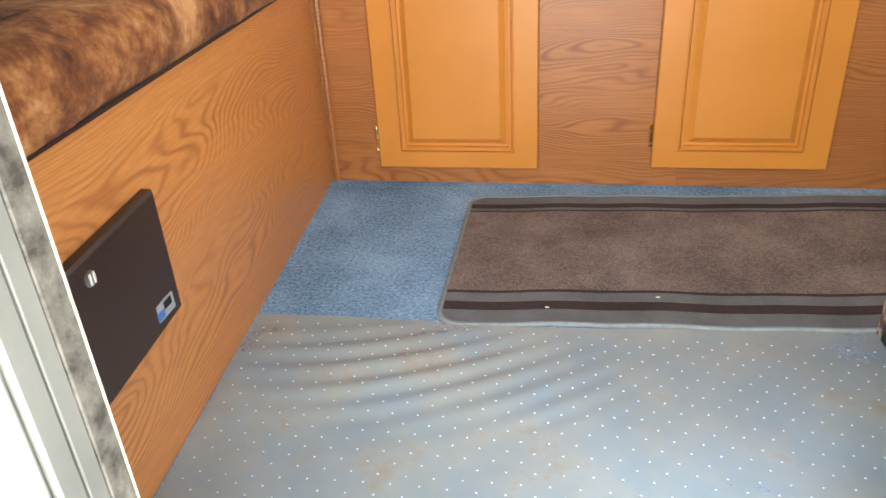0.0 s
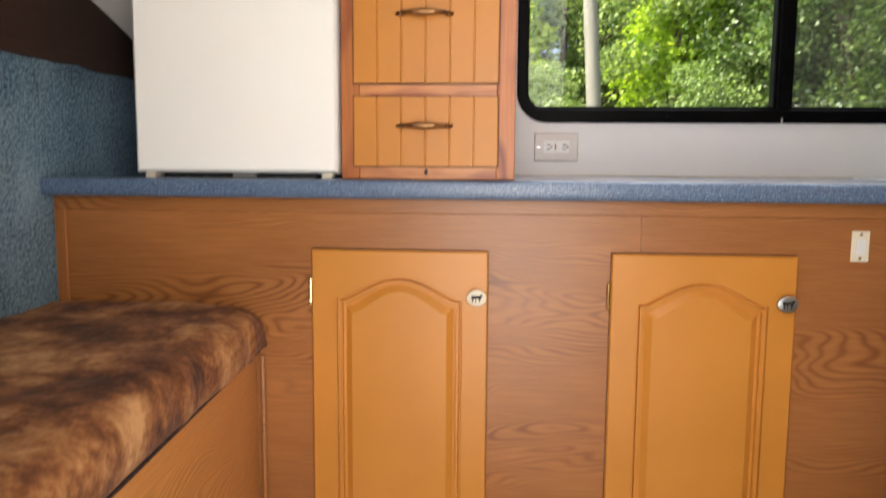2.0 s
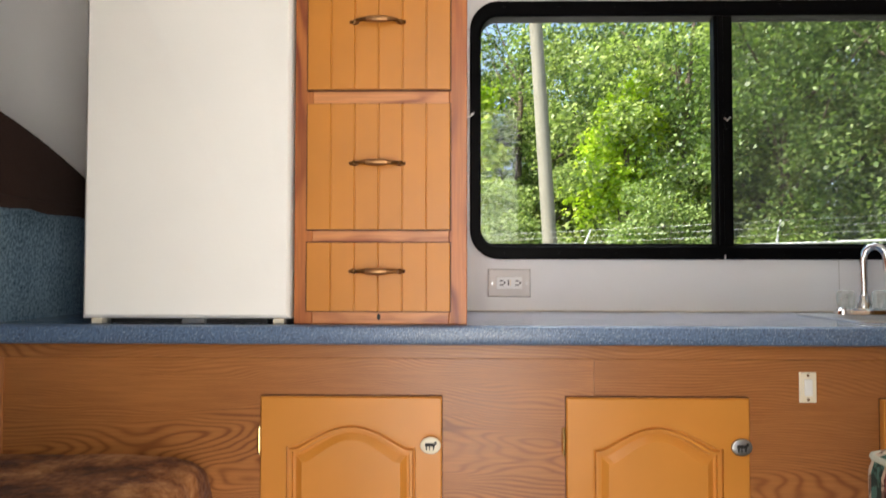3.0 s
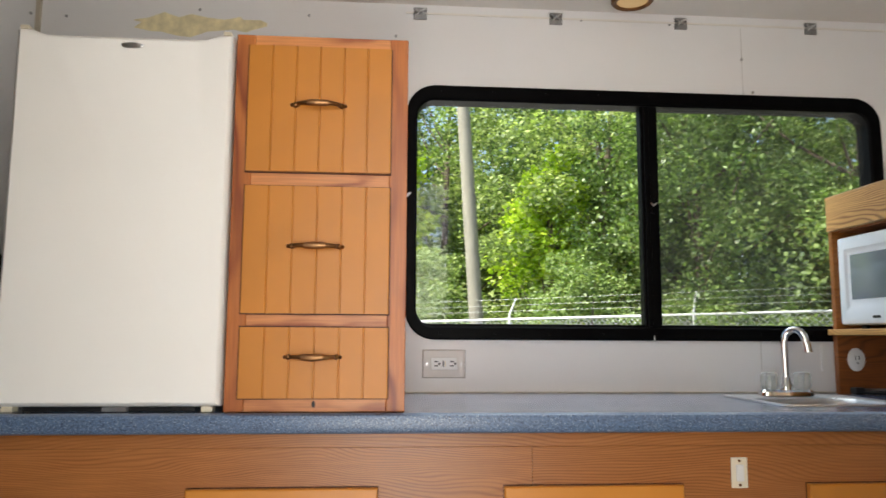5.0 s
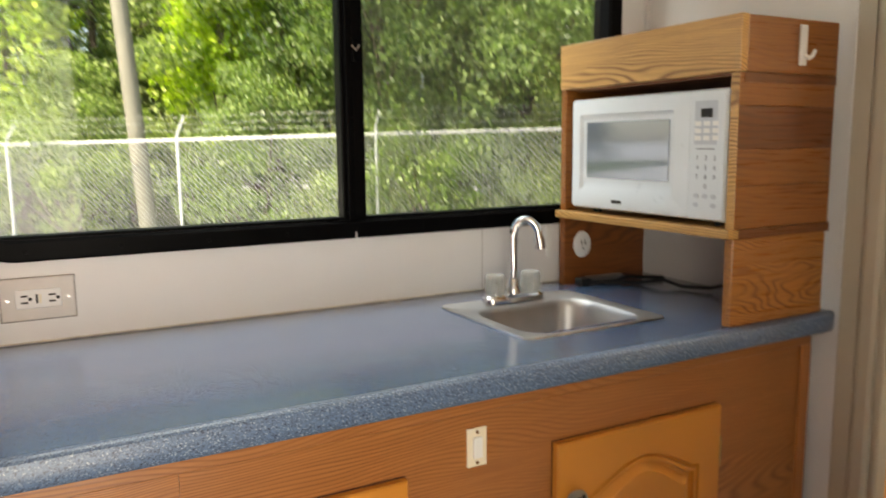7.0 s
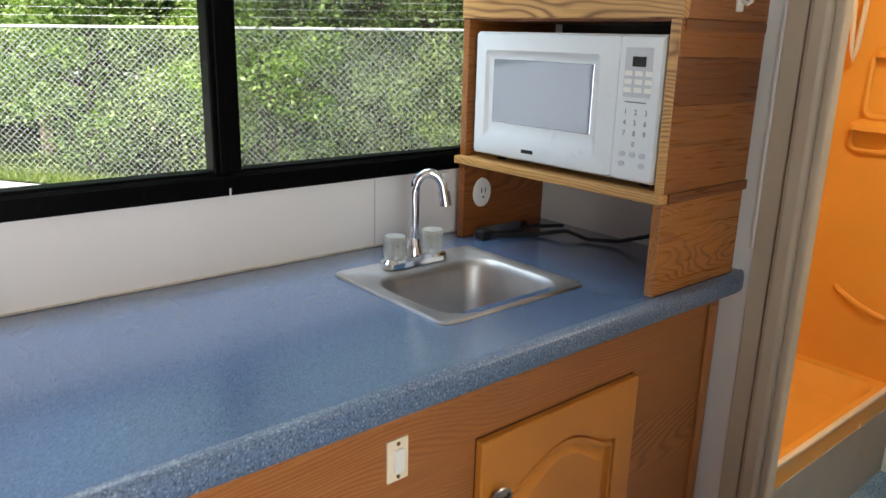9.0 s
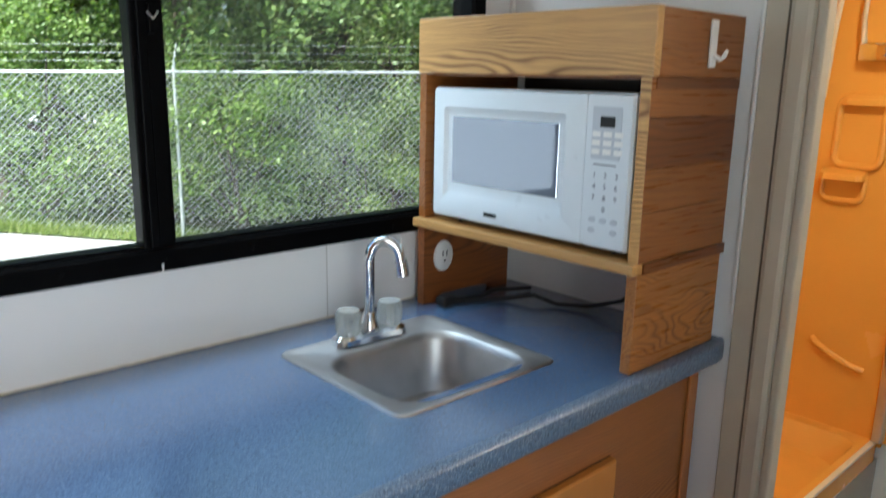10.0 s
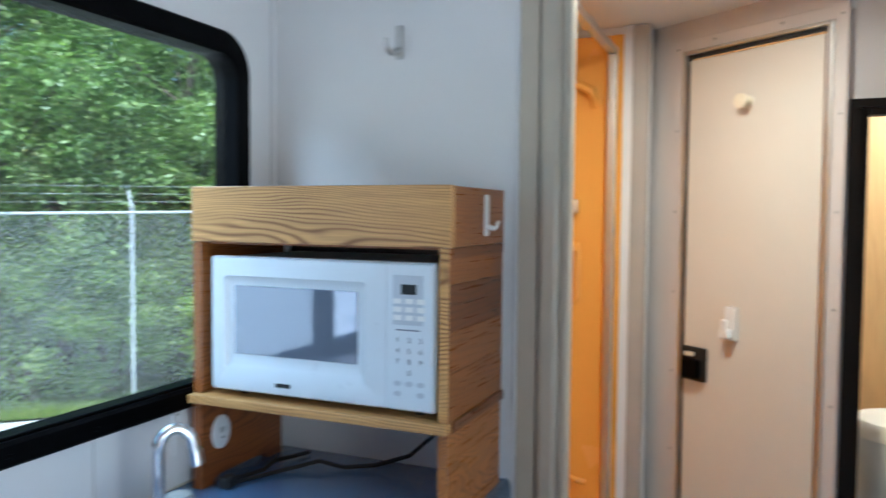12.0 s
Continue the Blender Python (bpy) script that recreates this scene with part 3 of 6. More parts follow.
# ---------------- drawer tower ----------------
dt = thing("drawer_tower", (-0.135, 1.82, TOP), "stained pine drawer tower with three grooved ochre drawers, on the counter", "cabinet")
part("body", box(B(), -0.326, 0.052, 1.826, 2.33, TOP + 0.001, 1.722), PINE, dt, "stained pine sides")
Y0 = 1.81
part("stile", box(B(), -0.326, -0.286, Y0, 1.826, TOP + 0.001, 1.722, 0.0015, 1), PINE, dt)
part("stile", box(B(), 0.012, 0.052, Y0, 1.826, TOP + 0.001, 1.722, 0.0015, 1), PINE, dt, "stained pine stile with strong dark grain")
for z0, z1 in ((TOP + 0.001, 0.932), (1.078, 1.108), (1.381, 1.414), (1.693, 1.722)):
    part("rail", box(B(), -0.286, 0.012, Y0 + 0.001, 1.826, z0, z1, 0.0015, 1), PINE_X, dt, "pine rail with wild grain")


def drawer(z0, z1, n):
    x0, x1, y = -0.297, 0.015, 1.797
    bm = B()
    m = 6
    pts = [x0 + (x1 - x0) * i / m for i in range(m + 1)]
    front = []
    for i, x in enumerate(pts):
        if i in (0, m):
            front.append((x, y + 0.002 if i == 0 else y + 0.002))
            front.append((x + (0.002 if i == 0 else -0.002), y)) if i == 0 else front.insert(-1, (x - 0.002, y))
        else:
            front += [(x - 0.0022, y), (x - 0.0008, y + 0.0026), (x + 0.0008, y + 0.0026), (x + 0.0022, y)]
    outline = [(x0, 1.8095), *front, (x1, 1.8095)]
    loops(bm, [[(x, yy, z) for x, yy in outline] for z in (z0, z1)])
    d = part("drawer_front", bm, DRAWER, dt, "ochre drawer front with upright grooves")
    part("backing", box(B(), x0 - 0.0025, x1 + 0.0025, 1.8055, 1.8098, z0 - 0.0025, z1 + 0.0025), GAP_SHADE, d, "dark backing edge standing in for the shadow gap")
    hz, hx = (z0 + z1) / 2 + (0.012 if n == 0 else 0.006), -0.143
    bm = B()
    tube(bm, [(hx - 0.045, y - 0.002, hz), (hx - 0.043, y - 0.016, hz), (hx - 0.030, y - 0.023, hz), (hx, y - 0.026, hz - 0.001), (hx + 0.030, y - 0.023, hz), (hx + 0.043, y - 0.016, hz), (hx + 0.045, y - 0.002, hz)],
         [0.0042, 0.0042, 0.0045, 0.0062, 0.0045, 0.0042, 0.0042], 10)
    for s in (-1, 1):
        lathe(bm, [(0.001, 0), (0.0045, 0.003), (0.003, 0.006), (0.006, 0.010), (0.006, 0.014), (0.004, 0.017)], (hx + s * 0.062, y - 0.0035, hz), "x", 10) if s < 0 else \
            lathe(bm, [(0.004, -0.017), (0.006, -0.014), (0.006, -0.010), (0.003, -0.006), (0.0045, -0.003), (0.001, 0)], (hx + 0.062, y - 0.0035, hz), "x", 10)
    h = part("handle", bm, BRASS, d, "antique brass bow handle", smooth=True)
    part("grip", tube(B(), [(hx - 0.022, y - 0.0245, hz), (hx, y - 0.0275, hz - 0.001), (hx + 0.022, y - 0.0245, hz)], [0.0066, 0.0078, 0.0066], 12), COPPER, h, "polished middle of the handle", smooth=True)


for n, (z0, z1) in enumerate(((0.930, 1.078), (1.107, 1.381), (1.413, 1.694))):
    drawer(z0, z1, n)
bm = B()
lathe(bm, [(0.004, 0.0), (0.004, -0.001), (0.001, -0.0012)], (-0.14, Y0 + 0.0005, 0.917), "y", 10, (1, 1.8))
part("knot_hole", bm, RUBBER, dt, "small dark hole in the lower rail")

# ---------------- window ----------------
win = tagged(new("window_1"), "black-framed sliding window with a screened half and the trees behind", "window", kind="structure")
win.location = (0.8, BACK, 1.4)
ro, ri = rounded(WX0, WX1, WZ0, WZ1, 0.085, 8), rounded(WX0 + 0.032, WX1 - 0.062 + 0.02, WZ0 + 0.040, WZ1 - 0.046, 0.05, 8)
rm = rounded(WX0 + 0.026, WX1 - 0.036, WZ0 + 0.034, WZ1 - 0.040, 0.056, 8)
bm = loops(B(), [[(x, y, z) for x, z in o] for o, y in ((ro, BACK - 0.001), (ro, BACK - 0.010), (rounded(WX0 + 0.004, WX1 - 0.004, WZ0 + 0.004, WZ1 - 0.004, 0.081, 8), BACK - 0.013), (rm, BACK - 0.013), (ri, BACK - 0.008), (ri, BACK + 0.05))], False, False)
part("window_frame", bm, BLACK, win, "black anodised frame with round corners", smooth=True)
part("mullion", box(B(), 0.775, 0.829, BACK - 0.006, BACK + 0.03, WZ0 + 0.038, WZ1 - 0.045, 0.003), BLACK, win, "black meeting stile")
part("mullion", box(B(), 0.785, 0.800, BACK - 0.012, BACK - 0.005, WZ0 + 0.04, WZ1 - 0.046, 0.002), BLACK, win, "black meeting stile")
part("window_sill", box(B(), WX0 + 0.05, WX1 - 0.06, BACK - 0.004, BACK + 0.03, WZ0 + 0.036, WZ0 + 0.046, 0.002), BLACK, win, "black sliding track")
g1 = part("pane", box(B(), WX0 + 0.03, 0.777, BACK + 0.012, BACK + 0.015, WZ0 + 0.038, WZ1 - 0.044), GLASS, win, "clear glass pane")
g2 = part("pane", box(B(), 0.827, WX1 - 0.04, BACK + 0.022, BACK + 0.025, WZ0 + 0.038, WZ1 - 0.044), SCREENGLASS, win, "greyed pane behind an insect screen")
g1.visible_shadow = g2.visible_shadow = False
part("catch", box(B(), 0.802, 0.812, BACK - 0.016, BACK - 0.006, 1.43, 1.475, 0.002), BLACK, win)
part("catch", tube(B(), [(0.799, BACK - 0.018, 1.462), (0.807, BACK - 0.022, 1.452), (0.816, BACK - 0.018, 1.463)], 0.002, 6), STEEL, win, "small light metal latch spring")
for i in range(9):
    x = WX0 + 0.10 + i * (WX1 - WX0 - 0.2) / 8
    for z in (WZ0 + 0.018, WZ1 - 0.018):
        part("screw", lathe(B(), [(0.004, 0), (0.0035, -0.0015), (0.001, -0.002)], (x, BACK - 0.0132, z), "y", 8), BLACK, win)
part("weep_tag", box(B(), 0.7985, 0.8015, BACK - 0.0145, BACK - 0.013, WZ0 - 0.004, WZ0 + 0.014), PLASTIC, win, "tiny white tag on the frame")

# ---------------- sink and tap ----------------
sink = thing("sink", (1.116, 2.08, TOP), "small stainless steel bar sink set into the countertop", "sink")
def rr(x0, x1, y0, y1, r, z, n=6):
    return [(x, y, z) for x, y in rounded(x0, x1, y0, y1, r, n)]
bx0, bx1, by0, by1 = 0.984, 1.264, 1.938, 2.178
part("basin", loops(B(), [rr(SX0, SX1, SY0, SY1, 0.022, TOP + 0.0008), rr(SX0 + 0.002, SX1 - 0.002, SY0 + 0.002, SY1 - 0.002, 0.021, TOP + 0.004),
     rr(SX0 + 0.009, SX1 - 0.009, SY0 + 0.009, SY1 - 0.009, 0.018, TOP + 0.0045), rr(SX0 + 0.014, SX1 - 0.014, SY0 + 0.014, SY1 - 0.014, 0.016, TOP + 0.002),
     rr(bx0 - 0.006, bx1 + 0.006, by0 - 0.006, by1 + 0.006, 0.066, TOP + 0.002), rr(bx0, bx1, by0, by1, 0.062, TOP - 0.002),
     rr(bx0 + 0.006, bx1 - 0.006, by0 + 0.006, by1 - 0.006, 0.058, TOP - 0.014), rr(bx0 + 0.014, bx1 - 0.014, by0 + 0.014, by1 - 0.014, 0.056, TOP - 0.085),
     rr(bx0 + 0.024, bx1 - 0.024, by0 + 0.024, by1 - 0.024, 0.05, TOP - 0.108), rr(bx0 + 0.045, bx1 - 0.045, by0 + 0.045, by1 - 0.045, 0.04, TOP - 0.118)], False, True), SINKSTEEL, sink, "brushed steel basin with a raised rim", smooth=True)
part("drain", lathe(B(), [(0.03, 0), (0.03, 0.002), (0.024, 0.003), (0.02, -0.0005), (0.001, -0.0005)], (1.118, 2.052, TOP - 0.1178), "z", 20), CHROME, sink, "chrome strainer", smooth=True)
tap = thing("tap", (1.125, 2.22, TOP + 0.004), "chrome high-neck tap with two clear acrylic knobs, on the sink deck", "tap")
tx, ty, tz = 1.119, 2.214, TOP + 0.0045
part("deck_plate", loops(B(), [rr(tx - 0.078, tx + 0.078, ty - 0.024, ty + 0.024, 0.022, tz), rr(tx - 0.077, tx + 0.077, ty - 0.023, ty + 0.023, 0.021, tz + 0.010), rr(tx - 0.070, tx + 0.070, ty - 0.017, ty + 0.017, 0.016, tz + 0.016)]), CHROME, tap, "chrome base plate", smooth=True)
part("collar", lathe(B(), [(0.019, 0), (0.019, 0.012), (0.014, 0.02), (0.012, 0.034), (0.0105, 0.036)], (tx, ty, tz + 0.014), "z", 20), CHROME, tap, "chrome collar", smooth=True)
pts = [(tx, ty, tz + 0.03), (tx, ty, tz + 0.09), (tx, ty, tz + 0.145)]
for k in range(1, 10):
    a = math.pi * k / 10
    pts.append((tx + 0.021 * (1 - math.cos(a)), ty - 0.018 * (1 - math.cos(a)), tz + 0.147 + 0.034 * math.sin(a)))
pts.append((tx + 0.0425, ty - 0.037, tz + 0.138))
part("spout", tube(B(), pts, [0.0095] * (len(pts) - 1) + [0.0095], 14), CHROME, tap, "chrome gooseneck spout", smooth=True)
part("aerator", cylinder(B(), (tx + 0.0425, ty - 0.037, tz + 0.144), (tx + 0.0455, ty - 0.040, tz + 0.118), 0.0118, 0.0125, 16), CHROME, tap, "chrome aerator", smooth=True)
for s in (-1, 1):
    kx = tx + s * 0.047
    part("stem", lathe(B(), [(0.010, 0), (0.010, 0.004), (0.005, 0.006), (0.005, 0.018)], (kx, ty, tz + 0.0145), "z", 14), CHROME, tap, "chrome tap stem", smooth=True)
    bm = B()
    rings = []
    for r, h in ((0.014, 0.001), (0.021, 0.003), (0.0235, 0.012), (0.0235, 0.040), (0.020, 0.047), (0.006, 0.049)):
        rings.append([(kx + (r - (0.0022 if k % 2 and h < 0.044 else 0)) * math.cos(math.pi * k / 10), ty + (r - (0.0022 if k % 2 and h < 0.044 else 0)) * math.sin(math.pi * k / 10), tz + 0.0145 + h) for k in range(20)])
    part("handle", loops(bm, rings), ACRYLIC, tap, "clear fluted acrylic knob")

# ---------------- outlet by the window ----------------
op = thing("outlet", (0.18, BACK, 0.983), "white double-socket outlet plate on the wall under the window", "outlet")
part("plate", box(B(), 0.1195, 0.241, BACK - 0.005, BACK, 0.944, 1.022, 0.002), paint("grey_white_plate", (0.66, 0.63, 0.60), 0.4, 0.05, 20), op, "greyish metal cover plate")
# slightly larger dark rim paints the bevel shadow of the plate
part("rim", box(B(), 0.1182, 0.2423, BACK - 0.0028, BACK, 0.9427, 1.0233, 0.001, 1), paint("plate_bevel_shade", (0.26, 0.23, 0.21), 0.5), op, "dark rim standing in for the plate's bevel shadow")
part("socket", box(B(), 0.143, 0.218, BACK - 0.0075, BACK - 0.004, 0.966, 1.001, 0.0015), PLASTIC, op, "off-white double socket")
SLOT = RUBBER
for cx in (0.158, 0.203):
    bm = B()
    for dz in (-0.006, 0.006):
        box(bm, cx - 0.0055, cx + 0.0055, BACK - 0.0082, BACK - 0.007, 0.9835 + dz - 0.0017, 0.9835 + dz + 0.0017)
    cylinder(bm, (cx + 0.009, BACK - 0.0082, 0.9835), (cx + 0.009, BACK - 0.007, 0.9835), 0.0034, seg=8)
    part("slots", bm, SLOT, op, "dark socket slots")
part("button", box(B(), 0.176, 0.1795, BACK - 0.009, BACK - 0.007, 0.975, 0.992, 0.0008, 1), RUBBER, op, "black test button")
part("button", box(B(), 0.1815, 0.185, BACK - 0.009, BACK - 0.007, 0.975, 0.992, 0.0008, 1), IVORY, op)
for x in (0.131, 0.230):
    part("screw", cylinder(B(), (x, BACK - 0.0062, 0.983), (x, BACK - 0.0045, 0.983), 0.003, seg=10), STEEL, op)

# ---------------- microwave shelf ----------------
SXF, SXB, SYN, SYF = 1.337, 1.612, 1.80, 2.332
sh = thing("microwave_shelf", (1.47, 2.06, TOP), "stained oak shelf unit with a boxed top, on the counter end", "shelf")
# red-brown side oak, toned down further against the strong doorway light
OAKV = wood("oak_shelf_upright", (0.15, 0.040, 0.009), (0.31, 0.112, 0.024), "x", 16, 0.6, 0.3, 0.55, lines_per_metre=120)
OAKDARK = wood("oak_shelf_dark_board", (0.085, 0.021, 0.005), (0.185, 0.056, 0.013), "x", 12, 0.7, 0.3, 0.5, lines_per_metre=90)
OAKLEG = wood("oak_flame_grain", (0.16, 0.046, 0.010), (0.46, 0.185, 0.042), "x", 40, 0.55, 0.3, 0.75, lines_per_metre=90)
part("apron_front", box(B(), SXF - 0.003, SXF + 0.016, SYN - 0.003, SYF, 1.380, 1.484, 0.0015, 1), OAK, sh, "oak fascia with strong cathedral grain")
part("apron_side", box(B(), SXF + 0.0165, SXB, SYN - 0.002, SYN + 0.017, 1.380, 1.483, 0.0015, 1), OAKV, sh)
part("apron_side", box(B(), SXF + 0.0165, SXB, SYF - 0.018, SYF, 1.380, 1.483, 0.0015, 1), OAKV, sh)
part("top_board", box(B(), SXF + 0.0165, SXB, SYN + 0.0175, SYF - 0.0185, 1.381, 1.398), OAK, sh)
part("shelf_board", box(B(), 1.322, SXB, SYN - 0.001, SYF + 0.001, 1.071, 1.088, 0.002), OAK, sh, "yellowish oak shelf board")
part("edge_band", box(B(), SXF + 0.012, SXB, SYN - 0.0045, SYN - 0.0012, 1.0705, 1.0885), OAKDARK, sh, "dark red-brown edge band")
part("edge_band", box(B(), SXF + 0.012, SXB, SYN - 0.0015, SYN - 0.0002, 1.362, 1.3795), OAKDARK, sh, "dark red-brown edge band")
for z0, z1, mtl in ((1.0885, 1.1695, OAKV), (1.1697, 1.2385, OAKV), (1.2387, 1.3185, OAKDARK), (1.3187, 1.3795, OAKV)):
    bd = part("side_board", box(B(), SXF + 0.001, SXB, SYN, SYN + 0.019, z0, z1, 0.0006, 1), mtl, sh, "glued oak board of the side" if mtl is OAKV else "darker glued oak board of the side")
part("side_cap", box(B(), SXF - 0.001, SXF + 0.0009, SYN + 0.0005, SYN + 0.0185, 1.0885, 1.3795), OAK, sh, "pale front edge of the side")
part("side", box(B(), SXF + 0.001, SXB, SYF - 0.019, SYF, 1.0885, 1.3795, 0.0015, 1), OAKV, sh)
part("leg_panel", box(B(), SXF, SXB - 0.004, SYN, SYN + 0.02, TOP + 0.0008, 1.0705, 0.0015, 1), OAKLEG, sh, "oak leg panel with flame grain")
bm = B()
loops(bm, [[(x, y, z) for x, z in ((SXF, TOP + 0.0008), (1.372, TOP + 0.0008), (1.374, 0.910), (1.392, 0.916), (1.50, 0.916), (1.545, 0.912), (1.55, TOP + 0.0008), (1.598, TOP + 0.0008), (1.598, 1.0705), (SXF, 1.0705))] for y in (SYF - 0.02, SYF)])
part("leg_panel", bm, OAK_X, sh, "stained leg panel with a cut foot, darkened for under-shelf shade")
# near-black sheet stands in for the deep shade round the microwave
part("back_board", box(B(), 1.6335, 1.6395, SYN + 0.0195, SYF - 0.0195, 1.0885, 1.3975), paint("back_shade_brown", (0.02, 0.012, 0.01), 0.7, 0.3, 10), sh, "near-black board added for the shade behind the microwave")
# extra dark board, put in as the shade under the top
part("top_shadow_board", box(B(), SXF + 0.02, SXB, SYN + 0.02, SYF - 0.02, 1.3755, 1.3805), OAK_X, sh, "thin dark board added for the shade under the shelf top")
hk = thing("hook", (1.50, SYN - 0.002, 1.43), "white plastic adhesive hook on the shelf side", "hook", "adhesive hooks")
part("strip", box(B(), 1.491, 1.512, SYN - 0.007, SYN - 0.0025, 1.396, 1.472, 0.002), PLASTIC, hk)
part("prong", tube(B(), [(1.502, SYN - 0.007, 1.415), (1.503, SYN - 0.018, 1.409), (1.506, SYN - 0.022, 1.413), (1.509, SYN - 0.026, 1.424)], [0.0045, 0.004, 0.0038, 0.003], 8), PLASTIC, hk, smooth=True)
so = thing("outlet", (1.385, SYF - 0.02, 1.005), "white round-cornered outlet on the dark leg panel", "outlet")
part("plate", lathe(B(), [(0.034, 0), (0.033, -0.003), (0.028, -0.005), (0.001, -0.0055)], (1.391, SYF - 0.0202, 1.0), "y", 20, (0.8, 1.0)), PLASTIC, so, smooth=True)
bm = B()
for dx in (-0.006, 0.005):
    box(bm, 1.391 + dx, 1.391 + dx + 0.002, SYF - 0.0266, SYF - 0.0255, 1.0, 1.011)
cylinder(bm, (1.3915, SYF - 0.0266, 0.990), (1.3915, SYF - 0.0255, 0.990), 0.0024, seg=8)
part("slots", bm, SLOT, so, "dark socket slots")
cord = thing("power_cord", (1.5, 2.1, TOP), "black appliance cord lying on the counter under the shelf", "cable")
part("cable", tube(B(), [(1.585, 1.90, 1.069), (1.59, 1.93, 0.99), (1.59, 1.99, 0.935), (1.575, 2.06, 0.910), (1.545, 2.12, 0.9065), (1.53, 2.17, 0.918), (1.50, 2.21, 0.908), (1.46, 2.235, 0.9065), (1.41, 2.25, 0.908), (1.37, 2.27, 0.91)], 0.0045, 8), RUBBER, cord, smooth=True)
part("cable", tube(B(), [(1.60, 2.24, 0.907), (1.55, 2.255, 0.909), (1.50, 2.262, 0.915), (1.46, 2.26, 0.908), (1.42, 2.275, 0.907), (1.39, 2.285, 0.907)], 0.0045, 8), RUBBER, cord, smooth=True)
part("plug", box(B(), 1.352, 1.385, 2.262, 2.29, 0.902, 0.922, 0.004), RUBBER, cord)

# ---------------- microwave ----------------
mw = thing("microwave", (1.47, 2.05, 1.09), "white countertop microwave with a mirrored door window, on the oak shelf", "microwave")
my0, my1, mz0, mz1 = 1.826, 2.291, 1.100, 1.354
part("case", box(B(), 1.352, 1.632, my0 + 0.004, my1 - 0.004, mz0, mz1 - 0.003, 0.006), PLASTIC, mw)
py = 1.916
def front_ring(y0, y1, z0, z1, r, x):
    return [(x, y, z) for y, z in rounded(y0, y1, z0, z1, r, 5)]
# white plastic with the cool cast of the window light mixed in
MWHITE = paint("microwave_bluish_white", (0.68, 0.73, 0.78), 0.3, 0.02, 8, bump=0.02)
md = part("door", loops(B(), [front_ring(py + 0.0006, my1, mz0, mz1, 0.006, 1.356), front_ring(py + 0.0006, my1, mz0, mz1, 0.006, 1.345), front_ring(py + 0.0008, my1 - 0.005, mz0 + 0.004, mz1 - 0.004, 0.005, 1.338),
     front_ring(py + 0.040, my1 - 0.036, mz0 + 0.038, mz1 - 0.036, 0.008, 1.3345), front_ring(py + 0.046, my1 - 0.042, mz0 + 0.050, mz1 - 0.044, 0.006, 1.3415), front_ring(py + 0.056, my1 - 0.052, mz0 + 0.070, mz1 - 0.052, 0.004, 1.3425)]), MWHITE, mw, "white moulded microwave door", smooth=True)
m, nt, b = nodes_of("microwave_window", 0.05)
b.inputs["Base Color"].default_value = (0.27, 0.31, 0.40, 1)
b.inputs["Coat Weight"].default_value = 1.0
b.inputs["Metallic"].default_value = 0.5
part("window", box(B(), 1.3405, 1.3432, py + 0.058, my1 - 0.054, mz0 + 0.072, mz1 - 0.054, 0.001, 1), m, md, "reflective grey viewing window")
part("name_plate", box(B(), 1.3355, 1.3375, 2.110, 2.142, mz0 + 0.017, mz0 + 0.0245), RUBBER, md, "small dark name plate")
mp = part("control_panel", loops(B(), [front_ring(my0, py, mz0, mz1, 0.005, 1.356), front_ring(my0, py, mz0, mz1, 0.005, 1.345), front_ring(my0 + 0.005, py - 0.0003, mz0 + 0.004, mz1 - 0.004, 0.004, 1.3378)]), MWHITE, mw, "white control panel")
KEYP = paint("keypad_grey", (0.50, 0.54, 0.60), 0.35, 0.03, 20)
PRINT = paint("keypad_print", (0.12, 0.14, 0.2), 0.5, 0.05, 20)
part("keypad", box(B(), 1.3367, 1.3379, my0 + 0.022, py - 0.012, mz0 + 0.148, mz0 + 0.232, 0.0004, 1), KEYP, mp, "pale grey keypad area")
part("display", box(B(), 1.3355, 1.337, my0 + 0.034, py - 0.028, mz0 + 0.200, mz0 + 0.217, 0.0005, 1), RUBBER, mp, "dark display")
kc = (py + my0) / 2 + 0.002
for r in range(3):
    for c in range(3):
        part("button", box(B(), 1.3358, 1.337, kc + (1 - c) * 0.0215 - 0.008, kc + (1 - c) * 0.0215 + 0.008, mz0 + 0.156 + r * 0.014, mz0 + 0.165 + r * 0.014, 0.0006, 1), PLASTIC, mp)
part("print_line", box(B(), 1.3368, 1.3379, my0 + 0.028, py - 0.018, mz0 + 0.1385, mz0 + 0.1405), PRINT, mp, "line of unreadable print")


def lettering(text, size, at, rot, material, parent, label):
    cu = bpy.data.curves.new("lettering", "FONT")
    cu.body, cu.size, cu.align_x, cu.align_y, cu.extrude = text, size, "CENTER", "CENTER", 0.0002
    cu.materials.append(material)
    ob = new("lettering", cu)
    ob.parent = parent
    ob.location = Vector(at) - origin_of(parent)
    ob.rotation_euler = [radians(a) for a in rot]
    return tagged(ob, label)


for i, ch in enumerate("1234567890"):
    r, c = divmod(i, 3) if i < 9 else (3, 1)
    lettering(ch, 0.013, (1.3372, kc + (1 - c) * 0.0215, mz0 + 0.122 - r * 0.0185), (90, 0, -90), PRINT, mp, "printed number key")
for c, r in ((0, 4), (1, 4), (2, 4), (0, 5), (2, 5)):
    part("button", lathe(B(), [(0.007, 0.0), (0.007, -0.001), (0.001, -0.0012)], (1.3378, kc + (1 - c) * 0.0215, mz0 + 0.118 - r * 0.0175), "x", 14, (1, 0.7)), KEYP, mp, "oval touch key")
